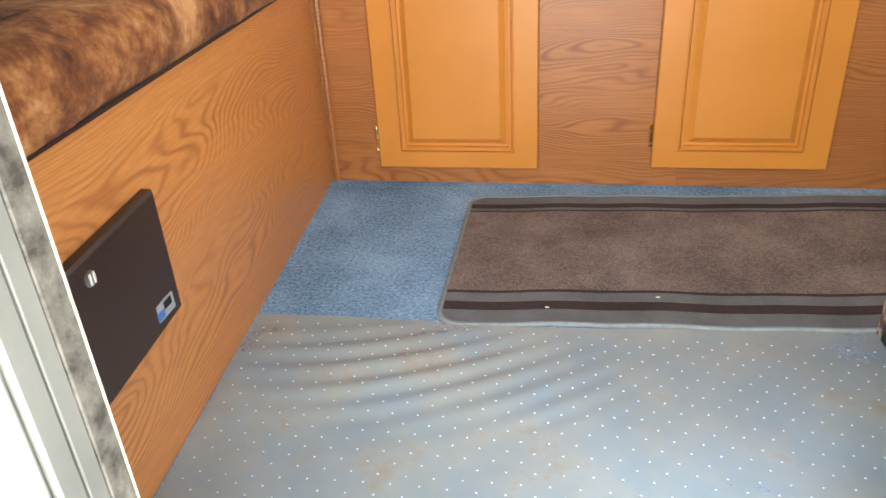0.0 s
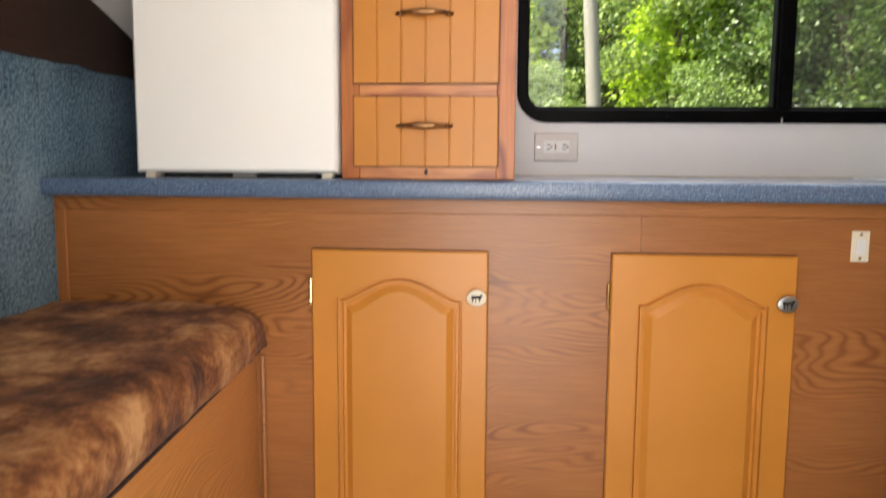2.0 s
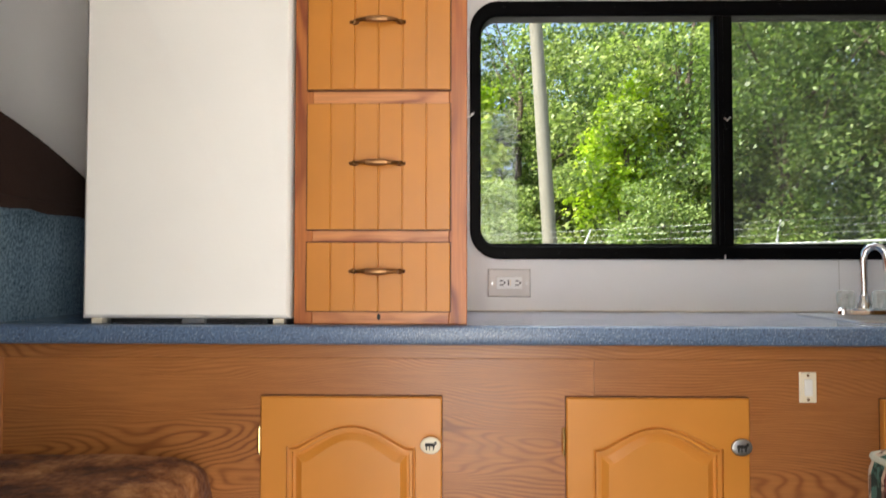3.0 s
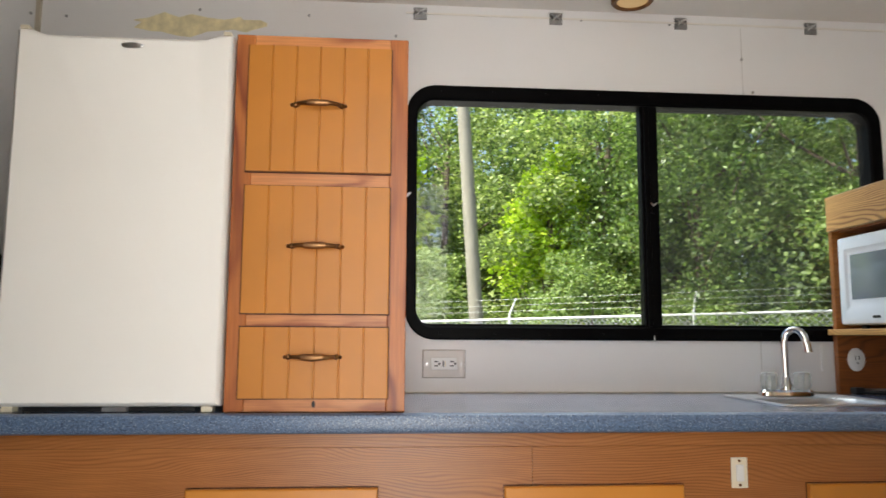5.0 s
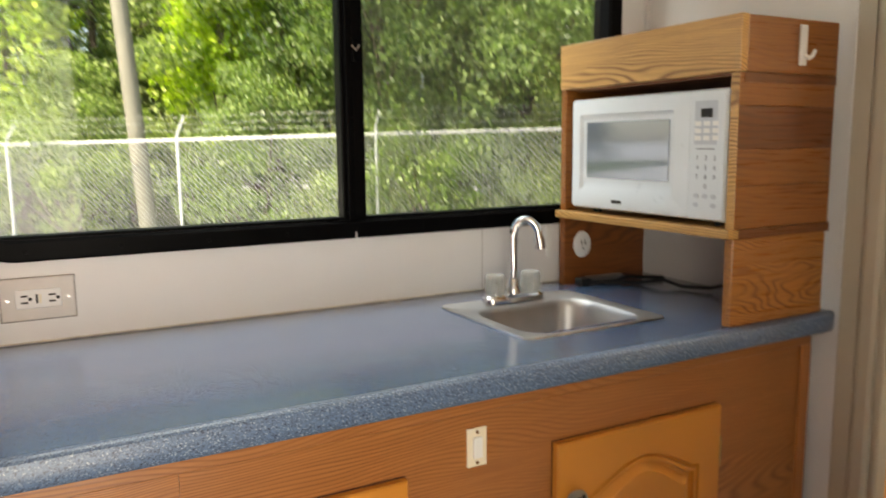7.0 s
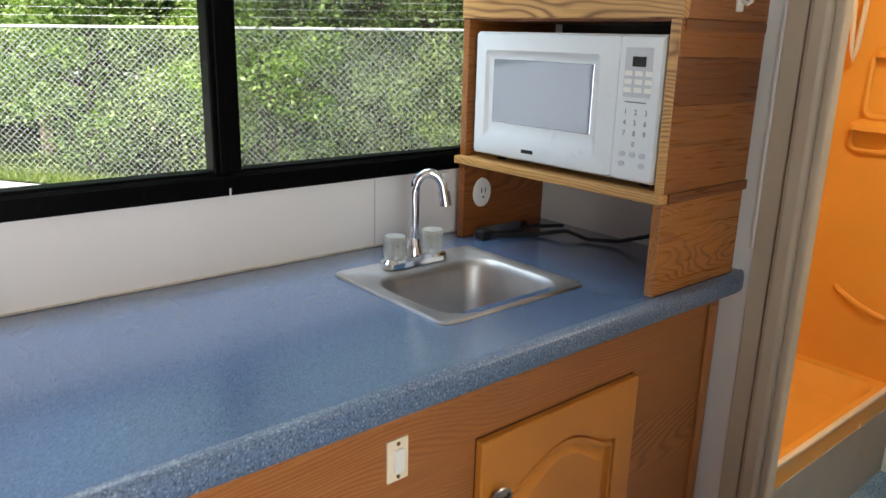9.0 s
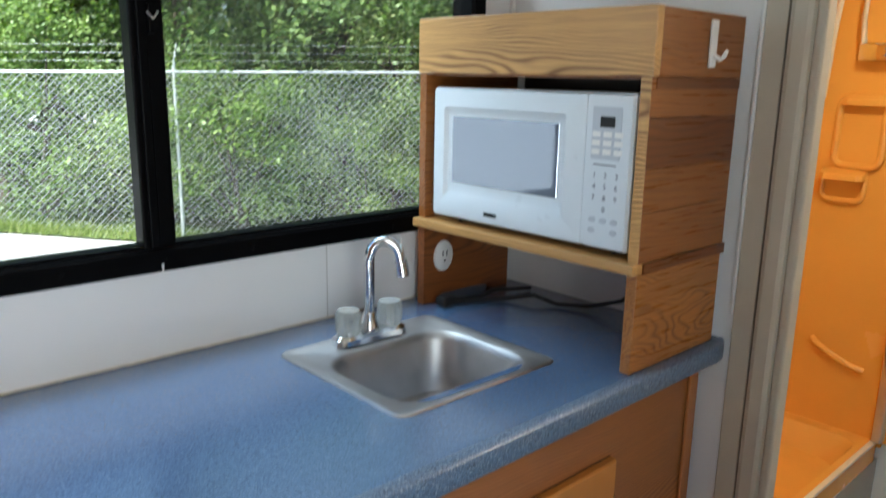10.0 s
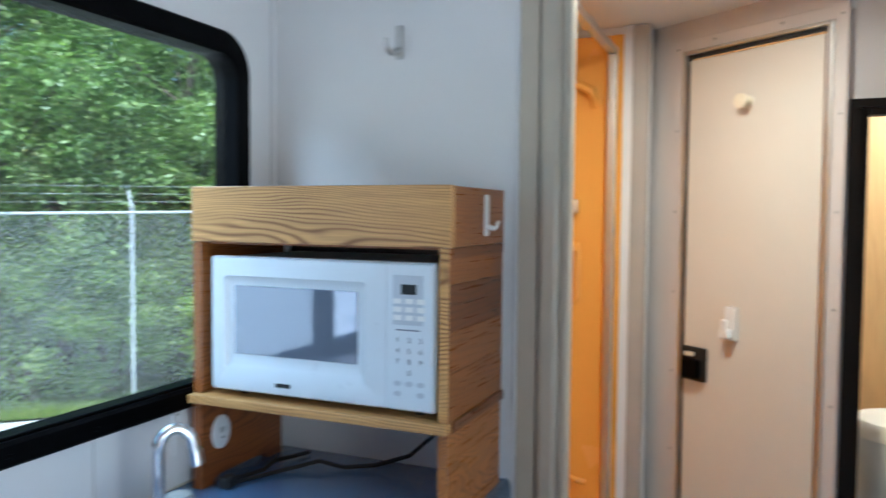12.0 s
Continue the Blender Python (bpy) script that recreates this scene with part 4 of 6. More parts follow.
for y in (1.87, 2.24):
    part("foot", cylinder(B(), (1.38, y, 1.0885), (1.38, y, 1.101), 0.010, seg=12), RUBBER, mw)
    part("foot", cylinder(B(), (1.58, y, 1.0885), (1.58, y, 1.101), 0.010, seg=12), RUBBER, mw)

# ---------------- walls: trim, clips, hook, lamp ----------------
part("trim", box(B(), 0.06, RIGHT, BACK - 0.004, BACK, 2.032, 2.037), CEILING, kind="structure", label="thin ceiling trim strip")
part("trim", box(B(), -1.012, -1.0, BACK - 0.012, BACK, 1.18, CEIL), GREIGE, kind="structure", label="narrow grey-brown corner strip")
part("trim", box(B(), RIGHT - 0.012, RIGHT, BACK - 0.012, BACK, TOP + 0.001, CEIL, 0.004), WHITE, kind="structure", label="white corner bead")
GAP = paint("joint_grey", (0.55, 0.53, 0.51), 0.7, 0.1, 20)
part("trim", box(B(), 1.1285, 1.1305, BACK - 0.0008, BACK, TOP, WZ0), GAP, kind="structure", label="hairline panel joint")
part("trim", box(B(), 1.1075, 1.109, BACK - 0.0008, BACK, WZ1, 2.024), GAP, kind="structure", label="hairline panel joint")
part("trim", box(B(), 0.053, RIGHT - 0.012, BACK - 0.004, BACK, TOP + 0.0005, TOP + 0.0042, 0.001, 1), paint("yellowed_caulk", (0.62, 0.57, 0.49), 0.6, 0.3, 25), kind="structure", label="yellowed caulk line behind the counter")
for x in (0.103, 0.520, 0.915, 1.337):
    c = thing("clip", (x, BACK, 2.036), "small steel spring clip screwed to the wall top", "clip", "clips along the wall top")
    part("bracket", box(B(), x - 0.020, x + 0.020, BACK - 0.004, BACK, 2.014, 2.052, 0.001, 1), PEWTER, c)
    bm = B()
    tube(bm, [(x - 0.012, BACK - 0.005, 2.045), (x - 0.006, BACK - 0.012, 2.031), (x + 0.004, BACK - 0.014, 2.037), (x + 0.014, BACK - 0.010, 2.046)], 0.0025, 6)
    tube(bm, [(x - 0.010, BACK - 0.005, 2.027), (x + 0.0, BACK - 0.012, 2.040), (x + 0.012, BACK - 0.006, 2.029)], 0.0025, 6)
    part("spring", bm, ALU, c)
for x, z in ((-0.93, 1.985), (-0.55, 2.02), (-0.23, 2.015), (0.03, 1.96), (-0.14, 1.735), (1.108, 1.925), (1.14, 1.82), (0.88, 2.03), (0.6, 2.033), (-1.03, 1.99)):
    s = thing("screw", (x, BACK, z), "small dark screw head in the white wall", "screw", "screws in the wall")
    part("head", lathe(B(), [(0.0048, 0.0), (0.004, -0.002), (0.001, -0.0028)], (x, BACK, z), "y", 10), PEWTER, s)
cl = thing("curtain_clip", (0.060, BACK - 0.014, 1.47), "small white plastic curtain clip on the window frame", "clip")
part("body", tube(B(), [(0.055, BACK - 0.008, 1.462), (0.060, BACK - 0.020, 1.464), (0.070, BACK - 0.024, 1.470), (0.078, BACK - 0.020, 1.478)], [0.004, 0.0045, 0.004, 0.0025], 8), PLASTIC, cl, smooth=True)
cs = thing("wall_strip", (1.322, BACK, 1.01), "short white plastic strip on the wall beside the shelf leg", "strip")
part("strip", box(B(), 1.315, 1.331, BACK - 0.006, BACK, 0.965, 1.045, 0.002), PLASTIC, cs)
GLUE = paint("old_glue_yellow", (0.82, 0.73, 0.46), 0.6, 0.25, 30, bump=0.6, fine=60)
bm = B()
pts = []
rng = random.Random(5)
for i in range(26):
    a = 2 * math.pi * i / 26
    pts.append((-0.55 + 0.19 * math.cos(a) * (1 + 0.12 * rng.uniform(-1, 1)), 1.975 + 0.028 * math.sin(a) * (1 + 0.5 * rng.uniform(-1, 1))))
loops(bm, [[(x, y, z) for x, z in pts] for y in (BACK, BACK - 0.0009)])
gl = thing("glue_residue", (-0.55, BACK, 1.975), "yellowed smear of old glue on the white wall", "stain")
part("smear", bm, GLUE, gl)
lp = thing("ceiling_light", (0.725, 2.255, CEIL), "small round ceiling light with a bronze ring, lit warm white", "ceiling light")
part("ring", lathe(B(), [(0.062, 0), (0.062, -0.014), (0.056, -0.020), (0.046, -0.018), (0.044, -0.004)], (0.725, 2.255, CEIL), "z", 32), BRASS, lp, "dark bronze ring", smooth=True)
part("lens", lathe(B(), [(0.045, -0.004), (0.045, -0.014), (0.03, -0.0155), (0.001, -0.016)], (0.725, 2.255, CEIL), "z", 28), glow("lamp_lens", (0.30, 0.20, 0.09), 0.5), lp, "glowing frosted lens", smooth=True)
wh = thing("hook", (RIGHT, 2.049, 1.80), "brushed metal coat hook on the white partition", "hook")
part("plate", box(B(), RIGHT - 0.005, RIGHT, 2.033, 2.052, 1.760, 1.831, 0.002), ALU, wh)
part("prong", tube(B(), [(RIGHT - 0.004, 2.043, 1.781), (RIGHT - 0.018, 2.044, 1.771), (RIGHT - 0.034, 2.046, 1.768), (RIGHT - 0.046, 2.048, 1.776), (RIGHT - 0.052, 2.049, 1.796)], [0.006, 0.006, 0.006, 0.005, 0.005], 10), ALU, wh, smooth=True)

# the jamb of the shower doorway: a stepped post
# greige here carries the shade and grime on the white flange
part("trim", box(B(), RIGHT - 0.0045, RIGHT + 0.024, 1.7365, 1.776, 0, CEIL, 0.002), GREIGE, kind="structure", label="white doorway flange, drawn greige for its shade and grime")
part("trim", box(B(), RIGHT - 0.002, RIGHT + 0.02, 1.7335, 1.7363, 0, CEIL), paint("grimy_joint", (0.16, 0.14, 0.12), 0.8, 0.4, 20), kind="structure", label="grimy joint beside the jamb")
part("trim", box(B(), RIGHT - 0.016, RIGHT + 0.030, 1.690, 1.7333, 0, CEIL, 0.011), GREIGE, kind="structure", label="rounded greige jamb edge")
part("trim", box(B(), RIGHT - 0.010, RIGHT + 0.028, 1.672, 1.6898, 0, CEIL, 0.005), GREIGE, kind="structure", label="inner jamb bead")
part("trim", box(B(), RIGHT - 0.006, RIGHT, 1.7765, 1.784, TOP + 0.05, CEIL, 0.002), WHITE, kind="structure", label="white edge bead")

# ---------------- entrance jambs ----------------
DIRTY = paint("dirty_white_aluminium", (0.21, 0.21, 0.185), 0.5, 0.25, 9, bump=0.2, fine=70)
m, nt, b = nodes_of("grimy_seal", 0.7)
v = coords(nt)
nt.links.new(ramp(nt, noisy(nt, v, 38, 6, 0.7), [(0.36, (0.035, 0.03, 0.024)), (0.46, (0.10, 0.092, 0.075)), (0.70, (0.20, 0.185, 0.15))]), b.inputs["Base Color"])
bumped(nt, b, noisy(nt, v, 90, 4), 0.6, 0.003)
SEAL = m
for s, x in ((1, -0.215), (-1, 0.37)):
    a, c = (x, x + 0.006) if s > 0 else (x - 0.006, x)
    part("door_frame", box(B(), a, c, ENTRY - 0.018, ENTRY + 0.003, -0.05, 1.92, 0.001, 1), SEAL, kind="structure", label="grimy seal strip on the entrance jamb")
    part("door_frame", box(B(), a, c, ENTRY + 0.0032, ENTRY + 0.0048, -0.05, 1.92), IVORY, kind="structure", label="pale bead on the inner edge of the jamb")
    part("door_frame", box(B(), a, c - 0.001 * s, ENTRY - 0.034, ENTRY - 0.0185, -0.05, 1.92, 0.001, 1), DIRTY, kind="structure", label="white painted jamb")
    part("door_frame", box(B(), a - 0.004 * (s > 0), c + 0.004 * (s < 0), ENTRY - 0.056, ENTRY - 0.036, -0.05, 1.92, 0.002, 1), DIRTY, kind="structure", label="white painted jamb rib")
    part("door_frame", box(B(), x - 0.05 if s > 0 else x - 0.002, x + 0.002 if s > 0 else x + 0.05, ENTRY - 0.062, ENTRY - 0.0565, -0.05, 1.95, 0.002, 1), DIRTY, kind="structure", label="outer white door frame")
part("door_frame", box(B(), -0.209, 0.364, ENTRY - 0.055, ENTRY + 0.006, -0.006, 0.004, 0.002, 1), ALU, kind="structure", label="aluminium threshold")

# ---------------- floor coverings ----------------
RUGTOP = carpet_like("runner_brown", (0.06, 0.046, 0.042), (0.30, 0.24, 0.225), 300, 6, 0.8, mid=(0.16, 0.125, 0.11))
RUGGREY = carpet_like("runner_grey", (0.06, 0.065, 0.07), (0.21, 0.22, 0.23), 420, 6, 0.8)
RUGDARK = carpet_like("runner_dark_stripe", (0.02, 0.012, 0.012), (0.06, 0.04, 0.04), 420, 6, 0.5)
rug = thing("runner", (0.6, 1.455, 0), "brown and grey striped woven runner with bound edge on carpet", "rug")
R0, R1, Q0, Q1 = -0.153, 1.34, 1.190, 1.732
ASKEW = 0.055
def wavy(ring, z):
    return [(x + 0.0025 * math.sin(y * 17), y + ASKEW * (x + 0.12) + 0.003 * math.sin(x * 11) + 0.002 * math.sin(x * 31), z) for x, y in ring]
def outline(ins, r):
    x0, x1, y0, y1 = R0 + ins, R1 - ins, Q0 + ins, Q1 - ins
    top = [(x1 - r - (x1 - x0 - 2 * r) * i / 40, y1) for i in range(41)]
    bot = [(x0 + r + (x1 - x0 - 2 * r) * i / 40, y0) for i in range(41)]
    def arc(cx, cy, a0):
        return [(cx + r * math.cos(radians(a0 + 15 * i)), cy + r * math.sin(radians(a0 + 15 * i))) for i in range(1, 6)]
    return arc(x1 - r, y1 - r, 0) + top + arc(x0 + r, y1 - r, 90) + [(x0, y1 - r), (x0, y0 + r)] + arc(x0 + r, y0 + r, 180) + bot + arc(x1 - r, y0 + r, 270) + [(x1, y0 + r), (x1, y1 - r)]
part("border", loops(B(), [wavy(outline(0.003, 0.04), 0.001), wavy(outline(0.003, 0.04), 0.0065), wavy(outline(0.006, 0.038), 0.0072)]), RUGGREY, rug, "grey woven border")
part("binding", loops(B(), [wavy(outline(-0.003, 0.045), 0.0012), wavy(outline(-0.004, 0.045), 0.005), wavy(outline(-0.001, 0.043), 0.0088), wavy(outline(0.004, 0.039), 0.0088), wavy(outline(0.005, 0.038), 0.0072)], False, False), paint("pale_grey_binding", (0.20, 0.235, 0.25), 0.8, 0.2, 60, bump=0.5), rug, "pale grey stitched binding", smooth=True)
def stripe(y0, y1, z, mat_, name, label, x0=R0 + 0.006, x1=R1 - 0.006):
    n = 60
    ring = [(x0 + (x1 - x0) * i / n, y0) for i in range(n + 1)] + [(x1 - (x1 - x0) * i / n, y1) for i in range(n + 1)]
    part(name, loops(B(), [wavy(ring, 0.003), wavy(ring, z)]), mat_, rug, label)
stripe(1.303, 1.644, 0.0080, RUGTOP, "field", "brown ribbed field")
stripe(1.665, 1.686, 0.0082, RUGDARK, "stripe", "dark brown stripe")
stripe(1.645, 1.6515, 0.0082, RUGDARK, "stripe", "thin dark stripe")
stripe(1.2945, 1.302, 0.0082, RUGDARK, "stripe", "thin dark stripe")
stripe(1.235, 1.262, 0.0082, RUGDARK, "stripe", "dark brown stripe")
for x, y in ((0.245, 1.30), (0.045, 1.25)):
    lt = thing("lint", (x, y, 0.008), "tiny pale scrap of lint on the runner", "lint", "lint scraps")
    part("scrap", lathe(B(), [(0.001, 0.0005), (0.003, 0.0015), (0.001, 0.003)], (x, y, 0.0078), "z", 6, (1.5, 1)), IVORY, lt)

# clear chair mat with studs
MY1 = 1.188
def mat_z(x, y):
    s = x * 0.75 + y * 1.0
    amp = math.exp(-((x + 0.18) / 0.26) ** 2 - ((y - 1.06) / 0.11) ** 2)
    return 0.0045 + 0.007 * amp * (0.5 + 0.5 * math.sin(112 * (y - 0.34 * x - 0.6 * (x + 0.2) ** 2))) + 0.0016 * (noise.noise((x * 3, y * 5, 0.0)) + 0.5)
bm = B()
NXm, NYm = 120, 110
def mat_xy(i, j):
    y = ENTRY + 0.012 + (MY1 + ASKEW * max(0.0, 1.75 * i / NXm - 0.36) - ENTRY - 0.012) * j / NYm
    x0 = skew(y) + 0.006
    return x0 + (1.30 - x0) * i / NXm, y + (0.006 * math.sin(i * 0.12) if j == NYm else 0)
vs = [[bm.verts.new((*mat_xy(i, j), mat_z(*mat_xy(i, j)))) for j in range(NYm + 1)] for i in range(NXm + 1)]
for i in range(NXm):
    for j in range(NYm):
        bm.faces.new((vs[i][j], vs[i + 1][j], vs[i + 1][j + 1], vs[i][j + 1]))
m = bpy.data.materials.new("clear_vinyl")
m.use_nodes = True
nt = m.node_tree
nt.nodes.clear()
out, trn, gls, dif = nt.nodes.new("ShaderNodeOutputMaterial"), add(nt, "ShaderNodeBsdfTransparent", Color=(0.92, 0.93, 0.92, 1)), add(nt, "ShaderNodeBsdfGlossy", Roughness=0.22), nt.nodes.new("ShaderNodeBsdfDiffuse")
v = coords(nt)
nt.links.new(ramp(nt, noisy(nt, v, 6.5, 6, 0.65), [(0.40, (0.35, 0.40, 0.375)), (0.58, (0.41, 0.41, 0.33)), (0.74, (0.41, 0.29, 0.15))]), dif.inputs["Color"])
f, m1, m2 = add(nt, "ShaderNodeFresnel", IOR=1.5), nt.nodes.new("ShaderNodeMixShader"), nt.nodes.new("ShaderNodeMixShader")
nt.links.new(math_node(nt, "ADD", math_node(nt, "MULTIPLY", noisy(nt, v, 3.5, 5), 0.55), 0.27), m1.inputs[0])
nt.links.new(trn.outputs[0], m1.inputs[1])
nt.links.new(dif.outputs[0], m1.inputs[2])
nt.links.new(f.outputs[0], m2.inputs[0])
nt.links.new(m1.outputs[0], m2.inputs[1])
nt.links.new(gls.outputs[0], m2.inputs[2])
bp = add(nt, "ShaderNodeBump", Strength=0.3, Distance=0.004)
nt.links.new(noisy(nt, v, 26, 4), bp.inputs["Height"])
nt.links.new(bp.outputs[0], gls.inputs["Normal"])
nt.links.new(m2.outputs[0], out.inputs[0])
cm = thing("chair_mat", (0.2, 0.8, 0.004), "rippled clear vinyl mat with rows of studs, laid over the carpet", "mat")
vm = part("sheet", bm, m, cm, "stained clear vinyl sheet", smooth=True)
vm.visible_shadow = False
STUD = paint("stud_white", (0.52, 0.58, 0.61), 0.25, 0.05, 20)
verts, faces = [], []
row = 0
y = ENTRY + 0.03
while y < MY1 - 0.012:
    x = skew(y) + 0.03 + (0.0195 if row % 2 else 0)
    while x < 1.28:
        jx, jy = x + 0.0012 * noise.noise((x * 40, y * 40, 1)), y + 0.008 * noise.noise((x * 4, 2, row))
        z, n0 = mat_z(jx, jy), len(verts)
        for r, h in ((0.0017, 0.0002), (0.0009, 0.0012)):
            verts += [(jx + r * math.cos(math.pi * k / 3), jy + r * math.sin(math.pi * k / 3), z + h) for k in range(6)]
        faces += [(n0 + k, n0 + (k + 1) % 6, n0 + 6 + (k + 1) % 6, n0 + 6 + k) for k in range(6)] + [tuple(n0 + 6 + k for k in range(6))]
        x += 0.039
    y += 0.0205
    row += 1
me = bpy.data.meshes.new("studs")
me.from_pydata([tuple(Vector(q) - cm.location) for q in verts], [], faces)
me.materials.append(STUD)
st = new("studs", me)
st.parent = cm
tagged(st, "rows of small raised studs", kind="stuff")

# ---------------- upholstered stool beside the rug ----------------
m, nt, b = nodes_of("tapestry_stripe", 0.85, 0, 0.2)
v = coords(nt)
sep = nt.nodes.new("ShaderNodeSeparateXYZ")
nt.links.new(v, sep.inputs[0])
s = math_node(nt, "FRACT", math_node(nt, "MULTIPLY", math_node(nt, "ADD", math_node(nt, "ADD", sep.outputs[0], sep.outputs[1]), 3.0), 8.3))
band = ramp(nt, s, [(0.0, (0.06, 0.12, 0.10)), (0.20, (0.03, 0.03, 0.025)), (0.24, (0.42, 0.28, 0.20)), (0.30, (0.16, 0.05, 0.04)), (0.40, (0.45, 0.33, 0.24)), (0.45, (0.05, 0.11, 0.09)), (0.66, (0.50, 0.40, 0.31)), (0.95, (0.06, 0.12, 0.10))])
for e in nt.nodes:
    if e.type == "VALTORGB":
        e.color_ramp.interpolation = "CONSTANT"
flor = ramp(nt, noisy(nt, v, 55, 3, 0.6), [(0.46, (1, 1, 1)), (0.52, (0.18, 0.10, 0.09))])
nt.links.new(mixed(nt, 0.85, band, flor, "MULTIPLY"), b.inputs["Base Color"])
bumped(nt, b, noisy(nt, v, 500, 2), 0.5, 0.001)
seat = thing("upholstered_stool", (0.76, 1.05, 0), "tall upholstered box stool in green and rose striped tapestry", "stool")
def block(x0, x1, y0, y1, z0, z1, r, mtl, name, label):
    rings = [rr(x0 + a, x1 - a, y0 + a, y1 - a, r - a * 0.5, z) for z, a in ((z0, 0.004), (z0 + 0.006, 0), (z1 - 0.03, 0), (z1 - 0.010, 0.004), (z1, 0.016))]
    return part(name, loops(B(), rings), mtl, seat, label, smooth=True)
block(0.588, 0.94, 0.90, 1.222, 0.006, 0.686, 0.012, m, "base", "striped tapestry base")
block(0.584, 0.945, 0.896, 1.226, 0.687, 0.778, 0.03, m, "cushion", "striped tapestry cushion with piping")
pipe = [(x, y, 0.768) for x, y in rounded(0.588, 0.941, 0.900, 1.222, 0.03, 6)]
part("piping", tube(B(), pipe + pipe[:1], 0.0045, 8, False), paint("pale_piping", (0.42, 0.44, 0.36), 0.7), seat, "pale corded piping round the top", smooth=True)
part("piping", loops(B(), [[(x, y, z) for x, y in rounded(0.581, 0.948, 0.893, 1.229, 0.032, 6)] for z in (0.694, 0.698)], False, False), paint("sage_piping", (0.22, 0.30, 0.24), 0.7), seat, "sage green piping")

# ---------------- shower room ----------------
PX0, PX1, PY0, PY1 = 1.72, 2.75, 1.80, 2.265
PANFLOOR, LIP = 0.238, 0.308
shw = thing("shower_stall", (2.2, 2.03, 0), "moulded orange fibreglass shower stall with a shallow pan", "shower")
bm = B()
n_in = [rr(PX0, PX1, PY0, PY1, 0.012, LIP), rr(PX0 + 0.025, PX1 - 0.055, PY0 + 0.035, PY1 - 0.05, 0.06, LIP + 0.004), rr(PX0 + 0.035, PX1 - 0.07, PY0 + 0.045, PY1 - 0.06, 0.06, LIP - 0.012),
        rr(PX0 + 0.06, PX1 - 0.11, PY0 + 0.065, PY1 - 0.10, 0.07, PANFLOOR + 0.006), rr(PX0 + 0.10, PX1 - 0.15, PY0 + 0.10, PY1 - 0.13, 0.06, PANFLOOR)]
loops(bm, [rr(PX0, PX1, PY0, PY1, 0.012, 0.22)] + n_in, True, True)
part("pan", bm, SHOWER, shw, "orange moulded pan with a raised rim", smooth=True)
part("rim_seal", box(B(), PX0, PX1 - 0.02, PY0 - 0.004, PY0 + 0.012, LIP + 0.001, LIP + 0.012, 0.003), paint("cream_seal", (0.78, 0.70, 0.55), 0.4), shw, "cream seal on the rim")
part("skirt", box(B(), PX0, PX1 + 0.02, PY0 - 0.002, PY0 + 0.006, 0.0, 0.247), paint("grey_skirt", (0.40, 0.39, 0.35), 0.5), shw, "grey skirt panel under the pan")
part("drain", lathe(B(), [(0.030, 0.0), (0.030, 0.003), (0.024, 0.004), (0.021, -0.002), (0.001, -0.002)], (2.475, 2.10, PANFLOOR + 0.0005), "z", 20), STEEL, shw, "small round drain", smooth=True)
part("drain_hole", lathe(B(), [(0.019, 0.0), (0.017, 0.0008), (0.001, 0.0008)], (2.475, 2.10, PANFLOOR - 0.0008), "z", 16), RUBBER, shw, "dark drain opening")
part("wall_back", box(B(), PX0, PX1, PY1, PY1 + 0.012, LIP - 0.02, 2.035, 0.003), SHOWER, shw, "orange back wall")
part("wall_side", box(B(), PX1, PX1 + 0.012, PY0 - 0.01, PY1 + 0.012, LIP - 0.02, 2.035, 0.003), SHOWER, shw, "orange side wall")
part("wall_side", box(B(), PX0 - 0.012, PX0, PY0 - 0.01, PY1 + 0.012, 0.25, 2.035, 0.003), SHOWER, shw, "orange side wall")
part("corner_seam", tube(B(), [(PX1 - 0.006, PY1 - 0.006, LIP), (PX1 - 0.006, PY1 - 0.006, 1.98)], 0.007, 8), SHOWER, shw, "glossy corner fillet", smooth=True)
def moulded_shelf(y0, y1, z, depth, tall, name="shelf"):
    rings = []
    for h, d in ((0.0, 0.35), (-0.012, 0.9), (-0.03, 1.0), (-tall * 0.75, 0.55), (-tall, 0.12)):
        x = PX1 - depth * d
        rings.append([(PX1 + 0.002, y0, z + h), (x + 0.012, y0 + 0.004, z + h), (x, y0 + 0.02, z + h), (x, y1 - 0.02, z + h), (x + 0.012, y1 - 0.004, z + h), (PX1 + 0.002, y1, z + h)])
    part(name, loops(B(), rings), SHOWER, shw, "moulded soap ledge", smooth=True)
moulded_shelf(1.935, 2.065, 1.125, 0.045, 0.02)
moulded_shelf(1.90, 2.03, 1.345, 0.03, 0.02)
def rim(y0, y1, z0, z1, r, thick, out=0.004, name="recess_rim"):
    ring = [(PX1 - out, y, z) for y, z in rounded(y0, y1, z0, z1, r, 5)]
    part(name, tube(B(), ring + ring[:1], thick, 8, False), SHOWER, shw, "rounded moulded rim", smooth=True)
rim(1.905, 2.035, 1.135, 1.335, 0.03, 0.011)
rim(1.94, 2.06, 1.03, 1.12, 0.025, 0.009)
part("ledge", tube(B(), [(PX1, 2.03, 0.585), (PX1 - 0.008, 2.015, 0.572), (PX1 - 0.010, 1.96, 0.545), (PX1 - 0.010, 1.90, 0.523), (PX1, 1.87, 0.515)], 0.010, 8), SHOWER, shw, "low moulded line", smooth=True)
part("grab_loop", tube(B(), [(PX1 - 0.012, 2.15, 1.850), (PX1 - 0.025, 2.10, 1.866), (PX1 - 0.028, 1.98, 1.873), (PX1 - 0.028, 1.90, 1.871), (PX1 - 0.025, 1.862, 1.852), (PX1 - 0.012, 1.852, 1.818), (PX1, 1.852, 1.80)], 0.016, 10), SHOWER, shw, "moulded arched grab rail", smooth=True)
